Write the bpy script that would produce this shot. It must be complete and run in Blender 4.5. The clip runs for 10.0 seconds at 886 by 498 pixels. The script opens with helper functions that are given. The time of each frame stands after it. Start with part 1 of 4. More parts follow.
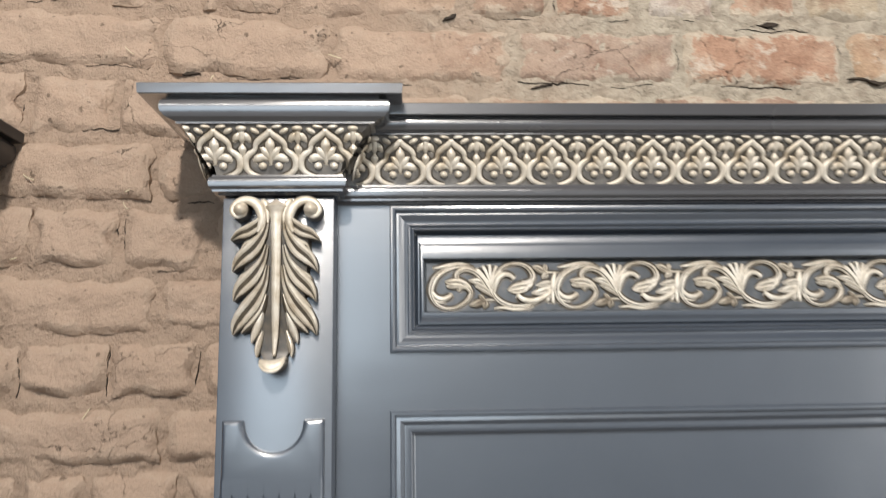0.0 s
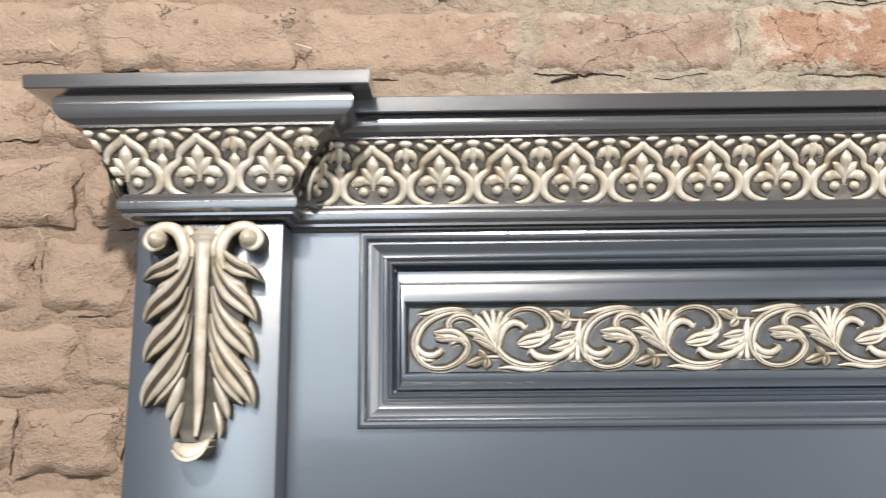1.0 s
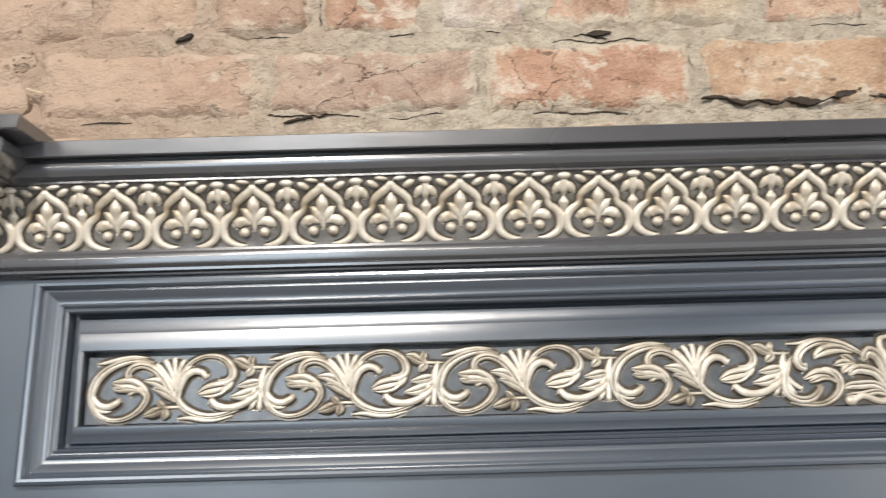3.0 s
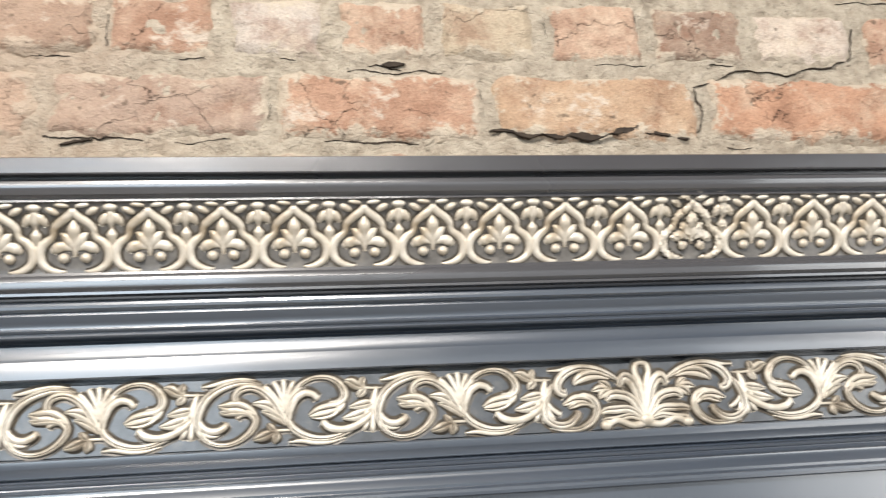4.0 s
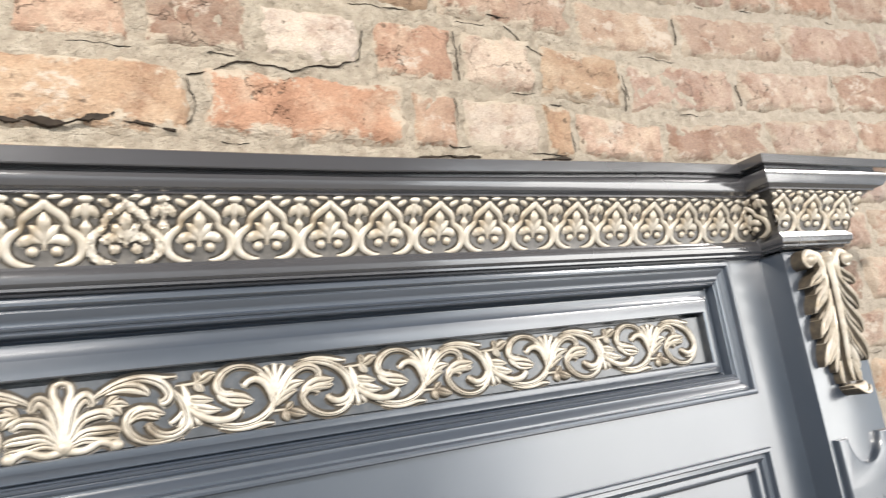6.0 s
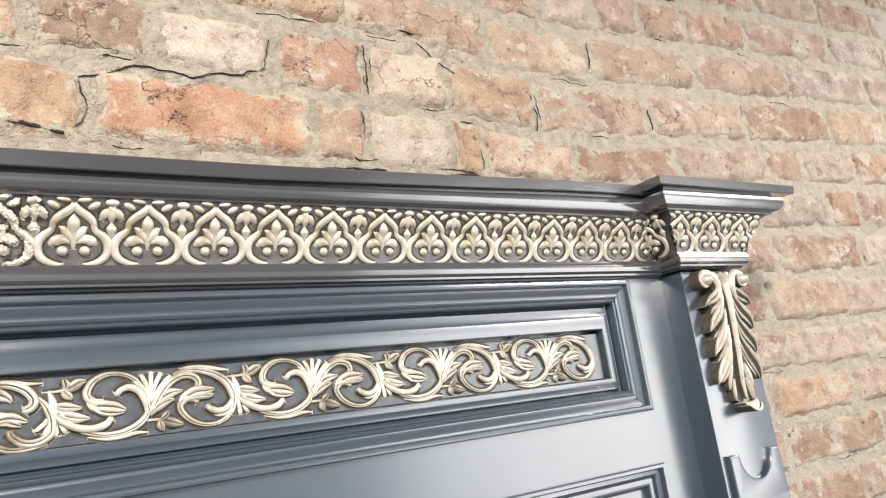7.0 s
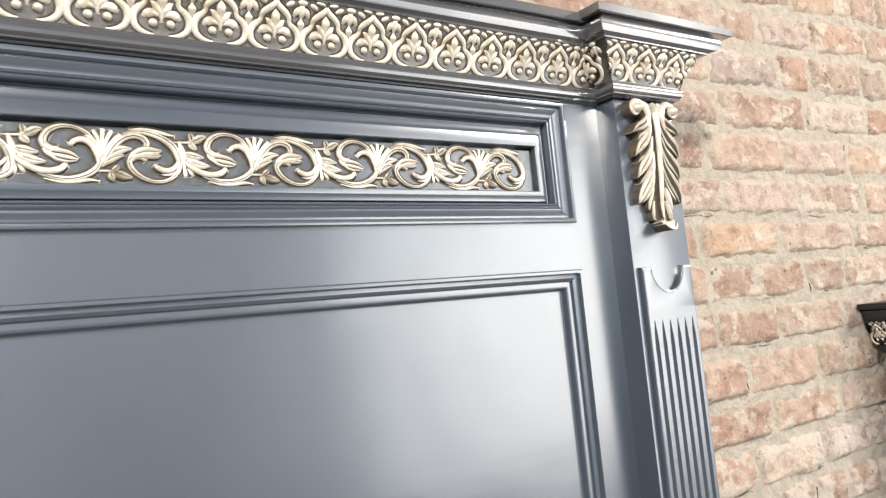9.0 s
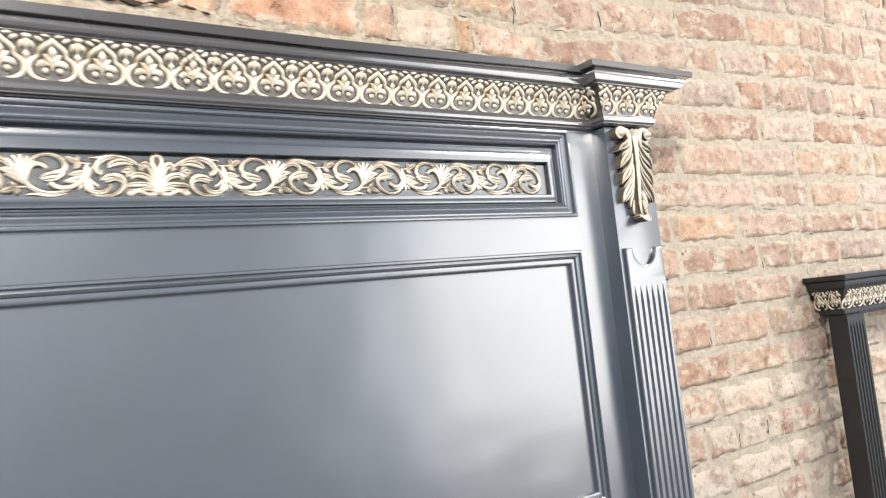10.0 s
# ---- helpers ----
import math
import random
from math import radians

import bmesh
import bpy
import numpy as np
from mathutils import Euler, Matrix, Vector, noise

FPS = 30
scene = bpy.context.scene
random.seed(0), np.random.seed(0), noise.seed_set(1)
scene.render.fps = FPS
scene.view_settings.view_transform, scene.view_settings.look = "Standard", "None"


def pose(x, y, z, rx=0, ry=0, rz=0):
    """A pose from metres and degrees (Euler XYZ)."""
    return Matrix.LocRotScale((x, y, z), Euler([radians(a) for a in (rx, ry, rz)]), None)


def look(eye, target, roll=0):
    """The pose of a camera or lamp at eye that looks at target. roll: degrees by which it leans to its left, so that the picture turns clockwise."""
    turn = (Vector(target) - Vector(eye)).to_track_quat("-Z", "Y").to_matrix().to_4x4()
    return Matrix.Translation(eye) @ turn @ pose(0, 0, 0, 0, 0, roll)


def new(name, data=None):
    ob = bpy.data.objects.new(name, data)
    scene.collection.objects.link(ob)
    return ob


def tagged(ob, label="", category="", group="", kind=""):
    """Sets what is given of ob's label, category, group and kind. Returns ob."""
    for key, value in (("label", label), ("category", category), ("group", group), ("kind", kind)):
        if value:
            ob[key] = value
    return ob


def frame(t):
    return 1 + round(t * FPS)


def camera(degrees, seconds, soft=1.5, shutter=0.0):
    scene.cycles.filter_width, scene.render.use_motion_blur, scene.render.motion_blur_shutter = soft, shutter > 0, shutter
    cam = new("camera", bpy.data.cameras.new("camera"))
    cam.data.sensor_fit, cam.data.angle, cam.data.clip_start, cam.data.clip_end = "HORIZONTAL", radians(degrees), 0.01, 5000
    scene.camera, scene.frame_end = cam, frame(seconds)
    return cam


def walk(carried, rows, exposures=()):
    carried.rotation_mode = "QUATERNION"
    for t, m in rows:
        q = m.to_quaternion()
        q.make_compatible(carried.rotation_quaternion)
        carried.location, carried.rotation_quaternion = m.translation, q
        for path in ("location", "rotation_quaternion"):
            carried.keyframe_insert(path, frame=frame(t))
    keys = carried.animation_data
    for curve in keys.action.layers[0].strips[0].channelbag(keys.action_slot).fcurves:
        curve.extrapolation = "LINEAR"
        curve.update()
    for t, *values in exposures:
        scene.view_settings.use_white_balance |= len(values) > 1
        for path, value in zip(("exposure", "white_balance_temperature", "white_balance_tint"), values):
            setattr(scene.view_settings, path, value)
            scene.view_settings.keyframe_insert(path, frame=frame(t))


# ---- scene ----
cam = camera(60.6, 10.0, soft=1.2, shutter=0.4)
PATH = [
    (0, (-0.751, -0.898, 1.445), (-0.665, 1.075, 1.765), -0.8),
    (0.5, (-0.753, -0.756, 1.49), (-0.746, 1.204, 1.889), -0.2),
    (1, (-0.688, -0.682, 1.498), (-0.721, 1.283, 1.872), -0.5),
    (1.5, (-0.599, -0.671, 1.501), (-0.71, 1.282, 1.916), -0.6),
    (2, (-0.542, -0.671, 1.497), (-0.688, 1.275, 1.934), -0.5),
    (2.2, (-0.509, -0.669, 1.509), (-0.65, 1.281, 1.931), -0.5),
    (3.5, (-0.356, -0.659, 1.498), (-0.232, 1.269, 2.013), -2.5),
    (4, (-0.292, -0.664, 1.501), (-0.035, 1.248, 2.029), -3.2),
    (4.5, (-0.235, -0.665, 1.497), (0.164, 1.228, 2.002), -4.1),
    (5, (-0.164, -0.668, 1.503), (0.461, 1.17, 1.985), -5.7),
    (5.5, (-0.103, -0.677, 1.507), (0.747, 1.084, 1.927), -7.6),
    (6, (-0.056, -0.681, 1.51), (0.939, 1.006, 1.916), -8.7),
    (6.2, (-0.034, -0.687, 1.505), (0.998, 0.976, 1.916), -9.0),
    (7.3, (-0.001, -0.716, 1.484), (1.115, 0.885, 1.924), -8.0),
    (7.5, (0.004, -0.718, 1.473), (1.118, 0.888, 1.897), -7.7),
    (8, (0.018, -0.724, 1.433), (1.147, 0.895, 1.757), -7.1),
    (8.5, (0.029, -0.737, 1.396), (1.157, 0.896, 1.642), -5.9),
    (9, (0.004, -0.782, 1.353), (1.135, 0.857, 1.53), -5.6),
    (9.5, (-0.139, -0.919, 1.334), (1.031, 0.694, 1.512), -6.0),
    (10, (-0.301, -1.091, 1.311), (0.825, 0.554, 1.472), -6.2),
]
walk(cam, [(t, look(eye, target, roll)) for t, eye, target, roll in PATH],
     [(0, -0.32), (0.5, -0.18), (1, -0.13), (2, -0.05), (3.5, -0.2), (4, 0.03), (4.5, 0.11), (5.5, 0.2), (6, 0.21), (7.5, 0.16), (8, 0.33), (8.5, 0.39), (9.2, 0.38), (10, 0.43)])


# ---- light ----
def lamp(name, kind, m, energy, color, size=0.3, size_y=0.0):
    data = bpy.data.lights.new(name, kind)
    data.energy, data.color = energy, color
    if kind == "AREA":
        data.size = size
        if size_y:
            data.shape, data.size_y = "RECTANGLE", size_y
    else:
        data.shadow_soft_size, data.spot_size, data.spot_blend = size, radians(size_y), 0.25
    ob = new(name, data)
    ob.matrix_world = m
    return ob


world = bpy.data.worlds.new("sky")
scene.world = world
world.use_nodes = True
sky = world.node_tree.nodes.new("ShaderNodeTexSky")
sky.sky_type, sky.sun_disc, sky.sun_elevation, sky.sun_rotation = "NISHITA", False, radians(38), radians(200)
world.node_tree.links.new(sky.outputs["Color"], world.node_tree.nodes["Background"].inputs["Color"])
world.node_tree.nodes["Background"].inputs["Strength"].default_value = 0.1

BACK = -3.6            # inner face of the wall behind the camera
CEIL = 3.15
LAMPS = ((-0.95, -2.15, 400.0, (1.0, 0.94, 0.87)), (3.7, -1.65, 280.0, (1.0, 0.96, 0.92)))
for lx, ly, power, tint in LAMPS:
    lamp("spot_light", "SPOT", pose(lx, ly, CEIL - 0.16), power, tint, 0.06, 168)
lamp("tube_light", "AREA", pose(-1.3, -3.25, CEIL - 0.13, 50, 0, 0), 28, (1.0, 0.95, 0.9), 2.6, 0.09)
# daylight through the two shop windows
lamp("window_light", "AREA", pose(-1.575, BACK + 0.02, 2.05, 90, 0, 0), 26, (0.66, 0.83, 1.0), 1.4, 1.4)
lamp("shopfront_light", "AREA", pose(4.45, BACK + 0.02, 1.43, 90, 0, 0), 106, (1.0, 0.98, 0.95), 3.0, 2.5)
# dim strip added beside it so that the reflected shopfront edge fades
lamp("shaded_shopfront_light", "AREA", pose(2.6, BACK + 0.02, 1.43, 90, 0, 0), 14, (0.95, 0.98, 1.0), 0.7, 2.5)
scene.view_settings.exposure = 0.0


# ---- materials ----
def material(name):
    mat = bpy.data.materials.new(name)
    mat.use_nodes = True
    nt = mat.node_tree
    return mat, nt, nt.nodes["Principled BSDF"]


def node(nt, kind, **values):
    n = nt.nodes.new(kind)
    for k, v in values.items():
        n.inputs[k].default_value = v
    return n


def noise_node(nt, scale, detail=4.0, rough=0.55, coords="Object", stretch=None):
    tc = nt.nodes.new("ShaderNodeTexCoord")
    n = node(nt, "ShaderNodeTexNoise", Scale=scale, Detail=detail, Roughness=rough)
    if stretch:
        mp = nt.nodes.new("ShaderNodeMapping")
        mp.inputs["Scale"].default_value = stretch
        nt.links.new(tc.outputs[coords], mp.inputs["Vector"])
        nt.links.new(mp.outputs["Vector"], n.inputs["Vector"])
    else:
        nt.links.new(tc.outputs[coords], n.inputs["Vector"])
    return n


def ramp(nt, source, stops):
    r = nt.nodes.new("ShaderNodeValToRGB")
    e = r.color_ramp.elements
    while len(e) < len(stops):
        e.new(0.5)
    for el, (p, c) in zip(e, stops):
        el.position = p
        el.color = (*c, 1) if len(c) == 3 else c
    nt.links.new(source, r.inputs["Fac"])
    return r


def mix(nt, fac, a, b, blend="MIX"):
    m = nt.nodes.new("ShaderNodeMix")
    m.data_type, m.blend_type = "RGBA", blend
    for sock, value in ((m.inputs["Factor"], fac), (m.inputs["A"], a), (m.inputs["B"], b)):
        if isinstance(value, (int, float)):
            sock.default_value = value
        elif isinstance(value, tuple):
            sock.default_value = (*value, 1)
        else:
            nt.links.new(value, sock)
    return m.outputs["Result"]


def math_node(nt, op, a, b):
    m = nt.nodes.new("ShaderNodeMath")
    m.operation = op
    for sock, value in zip(m.inputs, (a, b)):
        if isinstance(value, (int, float)):
            sock.default_value = value
        else:
            nt.links.new(value, sock)
    return m.outputs[0]


def bump(nt, bsdf, height, strength, distance):
    b = node(nt, "ShaderNodeBump", Strength=strength, Distance=distance)
    nt.links.new(height, b.inputs["Height"])
    nt.links.new(b.outputs["Normal"], bsdf.inputs["Normal"])
    return b


def paint_material(name, low, high, coat, spec, rough, gloss):
    """Satin paint, brushed, slightly uneven in sheen."""
    mat, nt, bsdf = material(name)
    cloud = noise_node(nt, 3.5, 3.0)
    c = ramp(nt, cloud.outputs["Fac"], [(0.2, low), (0.8, high)])
    nt.links.new(c.outputs["Color"], bsdf.inputs["Base Color"])
    sheen = noise_node(nt, 4.3, 2.0, 0.5)
    r = math_node(nt, "ADD", math_node(nt, "MULTIPLY", sheen.outputs["Fac"], 0.2), rough - 0.1)
    nt.links.new(r, bsdf.inputs["Roughness"])
    bsdf.inputs["Metallic"].default_value = 0.0
    bsdf.inputs["Specular IOR Level"].default_value = spec
    bsdf.inputs["Coat Weight"].default_value = coat
    bsdf.inputs["Coat Roughness"].default_value = gloss
    hand = noise_node(nt, 3.2, 2.0, 0.45)
    streak = noise_node(nt, 34.0, 3.0, 0.55, stretch=(0.16, 1.0, 1.0))
    cb = node(nt, "ShaderNodeBump", Strength=0.24, Distance=0.03)
    nt.links.new(math_node(nt, "ADD", hand.outputs["Fac"], math_node(nt, "MULTIPLY", streak.outputs["Fac"], 0.035)), cb.inputs["Height"])
    nt.links.new(cb.outputs["Normal"], bsdf.inputs["Coat Normal"])
    bsdf.inputs["Coat IOR"].default_value = 1.9
    brush = noise_node(nt, 70.0, 4.0, 0.6, stretch=(0.25, 1.0, 1.0))
    wave = noise_node(nt, 7.0, 3.0, 0.5)
    h = math_node(nt, "ADD", math_node(nt, "MULTIPLY", wave.outputs["Fac"], 3.0), math_node(nt, "MULTIPLY", brush.outputs["Fac"], 0.35))
    bump(nt, bsdf, h, 0.22, 0.0016)
    return mat


def gilt_material(name, stops):
    """Cream-gold gilding, rubbed, tan where it is thin."""
    mat, nt, bsdf = material(name)
    big = noise_node(nt, 38.0, 4.0, 0.6)
    small = noise_node(nt, 260.0, 3.0, 0.6)
    c = ramp(nt, big.outputs["Fac"], stops)
    col = mix(nt, math_node(nt, "MULTIPLY", small.outputs["Fac"], 0.35), c.outputs["Color"], (0.29, 0.235, 0.17))
    nt.links.new(col, bsdf.inputs["Base Color"])
    bsdf.inputs["Metallic"].default_value = 0.3
    r = ramp(nt, small.outputs["Fac"], [(0.3, (0.40,) * 3), (0.8, (0.58,) * 3)])
    nt.links.new(r.outputs["Color"], bsdf.inputs["Roughness"])
    bump(nt, bsdf, small.outputs["Fac"], 0.25, 0.0012)
    return mat


def glaze_shade_material():
    """Dark umber glaze left in the hollows round the gilding; doubles as painted shade there."""
    mat, nt, bsdf = material("umber_glaze_shade")
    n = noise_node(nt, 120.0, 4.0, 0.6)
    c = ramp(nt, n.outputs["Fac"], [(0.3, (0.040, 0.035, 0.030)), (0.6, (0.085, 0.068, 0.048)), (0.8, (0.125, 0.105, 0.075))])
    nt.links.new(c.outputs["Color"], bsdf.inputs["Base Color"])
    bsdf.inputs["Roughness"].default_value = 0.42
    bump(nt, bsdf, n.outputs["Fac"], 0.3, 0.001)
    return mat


def ground_material(name, stops, coat, rough):
    """Paint under a rubbed umber wash, as it stays between the carving."""
    mat, nt, bsdf = material(name)
    n, fine = noise_node(nt, 60.0, 5.0, 0.65), noise_node(nt, 420.0, 3.0, 0.6)
    c = ramp(nt, n.outputs["Fac"], stops)
    nt.links.new(c.outputs["Color"], bsdf.inputs["Base Color"])
    bsdf.inputs["Roughness"].default_value = rough
    bsdf.inputs["Coat Weight"].default_value = coat
    bsdf.inputs["Coat Roughness"].default_value = 0.16
    h = math_node(nt, "ADD", n.outputs["Fac"], math_node(nt, "MULTIPLY", fine.outputs["Fac"], 0.25))
    b = bump(nt, bsdf, h, 0.16, 0.0016)
    nt.links.new(b.outputs["Normal"], bsdf.inputs["Coat Normal"])
    return mat


def brick_material():
    """Old clay brick: each brick's own colour, lime smears, scratches, pitting; a brown wash over the wall's far end."""
    mat, nt, bsdf = material("old_clay_brick")
    info = nt.nodes.new("ShaderNodeObjectInfo")
    geo = nt.nodes.new("ShaderNodeNewGeometry")
    pos = geo.outputs["Position"]

    def world_noise(scale, detail, rough, stretch=(1, 1, 1)):
        mp = nt.nodes.new("ShaderNodeMapping")
        mp.inputs["Scale"].default_value = stretch
        nt.links.new(pos, mp.inputs["Vector"])
        n = node(nt, "ShaderNodeTexNoise", Scale=scale, Detail=detail, Roughness=rough)
        nt.links.new(mp.outputs["Vector"], n.inputs["Vector"])
        return n.outputs["Fac"]

    mottle, smear = world_noise(19, 6, 0.68), world_noise(13, 7, 0.72, (1, 1, 1.4))
    grit, pits = world_noise(420, 3, 0.6), world_noise(90, 4, 0.7)
    scratch = world_noise(48, 5, 0.65)
    dark = mix(nt, 0.55, info.outputs["Color"], (0.22, 0.105, 0.065))
    pale = mix(nt, 0.55, info.outputs["Color"], (0.68, 0.565, 0.43))
    m1 = ramp(nt, mottle, [(0.36, (0, 0, 0)), (0.52, (1, 1, 1))])
    col = mix(nt, m1.outputs["Color"], dark, info.outputs["Color"])
    m2 = ramp(nt, world_noise(17, 7, 0.72), [(0.50, (0, 0, 0)), (0.66, (0.75,) * 3)])
    col = mix(nt, m2.outputs["Color"], col, pale)
    g = ramp(nt, grit, [(0.3, (0.72,) * 3), (0.75, (1.12,) * 3)])
    col = mix(nt, 1.0, col, g.outputs["Color"], "MULTIPLY")
    sepx = nt.nodes.new("ShaderNodeSeparateXYZ")
    nt.links.new(pos, sepx.inputs["Vector"])
    more = math_node(nt, "MULTIPLY", math_node(nt, "MINIMUM", math_node(nt, "MAXIMUM", math_node(nt, "SUBTRACT", sepx.outputs["X"], 0.5), 0.0), 0.6), 0.065)
    low = math_node(nt, "MULTIPLY", math_node(nt, "MINIMUM", math_node(nt, "MAXIMUM", math_node(nt, "SUBTRACT", 1.32, sepx.outputs["Z"]), 0.0), 0.4), 0.22)
    more = math_node(nt, "ADD", more, math_node(nt, "MULTIPLY", low, math_node(nt, "GREATER_THAN", sepx.outputs["X"], 0.0)))
    s1 = ramp(nt, math_node(nt, "ADD", smear, more), [(0.585, (0, 0, 0)), (0.645, (0.85,) * 3)])
    lime = mix(nt, pits, (0.43, 0.365, 0.30), (0.62, 0.54, 0.455))
    col = mix(nt, s1.outputs["Color"], col, lime)
    # lime left along the arrises of each brick
    tc = nt.nodes.new("ShaderNodeTexCoord")
    own = nt.nodes.new("ShaderNodeSeparateXYZ")
    nt.links.new(tc.outputs["Object"], own.inputs["Vector"])
    ex = math_node(nt, "MULTIPLY", math_node(nt, "SUBTRACT", 0.5, math_node(nt, "ABSOLUTE", own.outputs["X"], 0.0)), 0.19)
    ez = math_node(nt, "MULTIPLY", math_node(nt, "SUBTRACT", 0.5, math_node(nt, "ABSOLUTE", own.outputs["Z"], 0.0)), 0.066)
    rim = math_node(nt, "SUBTRACT", math_node(nt, "MINIMUM", ex, ez), math_node(nt, "MULTIPLY", math_node(nt, "SUBTRACT", world_noise(24, 7, 0.74), 0.45), 0.090))
    r1 = ramp(nt, math_node(nt, "MULTIPLY", rim, 50.0), [(0.02, (0.88,) * 3), (0.24, (0, 0, 0))])
    col = mix(nt, math_node(nt, "MULTIPLY", r1.outputs["Color"], math_node(nt, "SUBTRACT", info.outputs["Alpha"], math_node(nt, "MULTIPLY", more, 8.0))), col, mix(nt, pits, (0.36, 0.305, 0.235), (0.60, 0.525, 0.425)))
    # the brown wash, fading out along the wall in patches
    sep = nt.nodes.new("ShaderNodeSeparateXYZ")
    nt.links.new(pos, sep.inputs["Vector"])
    edge = math_node(nt, "ADD", sep.outputs["X"], math_node(nt, "MULTIPLY", smear, 0.55))
    w = ramp(nt, math_node(nt, "ADD", math_node(nt, "MULTIPLY", edge, 1.0), 1.0), [(0.45, (0.9,) * 3), (0.85, (0, 0, 0))])
    wash = mix(nt, grit, (0.330, 0.240, 0.180), (0.455, 0.340, 0.258))
    col = mix(nt, w.outputs["Color"], col, wash)
    warp = nt.nodes.new("ShaderNodeVectorMath")
    warp.operation = "MULTIPLY_ADD"
    wn = node(nt, "ShaderNodeTexNoise", Scale=22.0, Detail=4.0, Roughness=0.6)
    nt.links.new(pos, wn.inputs["Vector"])
    nt.links.new(wn.outputs["Color"], warp.inputs[0])
    warp.inputs[1].default_value = (0.10, 0.10, 0.05)
    nt.links.new(pos, warp.inputs[2])
    vor = node(nt, "ShaderNodeTexVoronoi", Scale=8.5)
    vor.feature = "DISTANCE_TO_EDGE"
    nt.links.new(warp.outputs[0], vor.inputs["Vector"])
    line = ramp(nt, vor.outputs["Distance"], [(0.0, (1, 1, 1)), (0.0042, (0, 0, 0))])
    where = ramp(nt, world_noise(5.5, 3, 0.6), [(0.47, (0, 0, 0)), (0.57, (1, 1, 1))])
    crack = math_node(nt, "MULTIPLY", line.outputs["Color"], where.outputs["Color"])
    col = mix(nt, math_node(nt, "MULTIPLY", crack, 0.6), col, (0.05, 0.035, 0.025))
    holes = ramp(nt, world_noise(70, 3, 0.5), [(0.66, (0, 0, 0)), (0.72, (0.75,) * 3)])
    col = mix(nt, holes.outputs["Color"], col, (0.10, 0.07, 0.05))
    nt.links.new(col, bsdf.inputs["Base Color"])
    bsdf.inputs["Roughness"].default_value = 0.88
    bsdf.inputs["Specular IOR Level"].default_value = 0.25
    h = math_node(nt, "ADD", math_node(nt, "MULTIPLY", grit, 0.22), math_node(nt, "ADD", math_node(nt, "MULTIPLY", pits, 0.8), math_node(nt, "MULTIPLY", scratch, 0.4)))
    h = math_node(nt, "SUBTRACT", h, math_node(nt, "MULTIPLY", crack, 1.2))
    bump(nt, bsdf, h, 0.9, 0.008)
    return mat


def mortar_material():
    mat, nt, bsdf = material("lime_mortar")
    geo = nt.nodes.new("ShaderNodeNewGeometry")
    pos = geo.outputs["Position"]

    def world_noise(scale, detail, rough):
        n = node(nt, "ShaderNodeTexNoise", Scale=scale, Detail=detail, Roughness=rough)
        nt.links.new(pos, n.inputs["Vector"])
        return n.outputs["Fac"]

    a, b, big, smear = world_noise(55, 5, 0.65), world_noise(380, 3, 0.6), world_noise(6, 3, 0.6), world_noise(11, 6, 0.68)
    c = ramp(nt, a, [(0.3, (0.25, 0.218, 0.172)), (0.53, (0.46, 0.412, 0.335)), (0.76, (0.62, 0.562, 0.47))])
    col = mix(nt, math_node(nt, "MULTIPLY", b, 0.45), c.outputs["Color"], (0.30, 0.25, 0.185))
    col = mix(nt, math_node(nt, "MULTIPLY", big, 0.3), col, (0.46, 0.36, 0.28))
    crumbs = world_noise(165, 4, 0.62)
    pit = ramp(nt, crumbs, [(0.615, (0, 0, 0)), (0.70, (0.65,) * 3)])
    col = mix(nt, pit.outputs["Color"], col, (0.085, 0.066, 0.047))
    sep = nt.nodes.new("ShaderNodeSeparateXYZ")
    nt.links.new(pos, sep.inputs["Vector"])
    edge = math_node(nt, "ADD", sep.outputs["X"], math_node(nt, "MULTIPLY", smear, 0.55))
    w = ramp(nt, math_node(nt, "ADD", edge, 1.0), [(0.45, (0.92,) * 3), (0.85, (0, 0, 0))])
    pale_end = ramp(nt, math_node(nt, "MULTIPLY", edge, 0.5), [(0.42, (0, 0, 0)), (0.66, (0.55,) * 3)])     # mortar paler towards the +x end
    col = mix(nt, pale_end.outputs["Color"], col, mix(nt, a, (0.42, 0.365, 0.30), (0.60, 0.53, 0.45)))
    wash = mix(nt, b, (0.300, 0.216, 0.160), (0.425, 0.314, 0.238))
    col = mix(nt, w.outputs["Color"], col, wash)
    nt.links.new(col, bsdf.inputs["Base Color"])
    bsdf.inputs["Roughness"].default_value = 0.95
    bsdf.inputs["Specular IOR Level"].default_value = 0.15
    bump(nt, bsdf, math_node(nt, "SUBTRACT", math_node(nt, "ADD", a, math_node(nt, "MULTIPLY", b, 0.5)), math_node(nt, "MULTIPLY", crumbs, 0.9)), 0.95, 0.007)
    return mat


def plain_material(name, low, high, scale, rough):
    mat, nt, bsdf = material(name)
    n = noise_node(nt, scale, 5.0, 0.6)
    c = ramp(nt, n.outputs["Fac"], [(0.3, low), (0.7, high)])
    nt.links.new(c.outputs["Color"], bsdf.inputs["Base Color"])
    bsdf.inputs["Roughness"].default_value = rough
    bump(nt, bsdf, n.outputs["Fac"], 0.2, 0.003)
    return mat


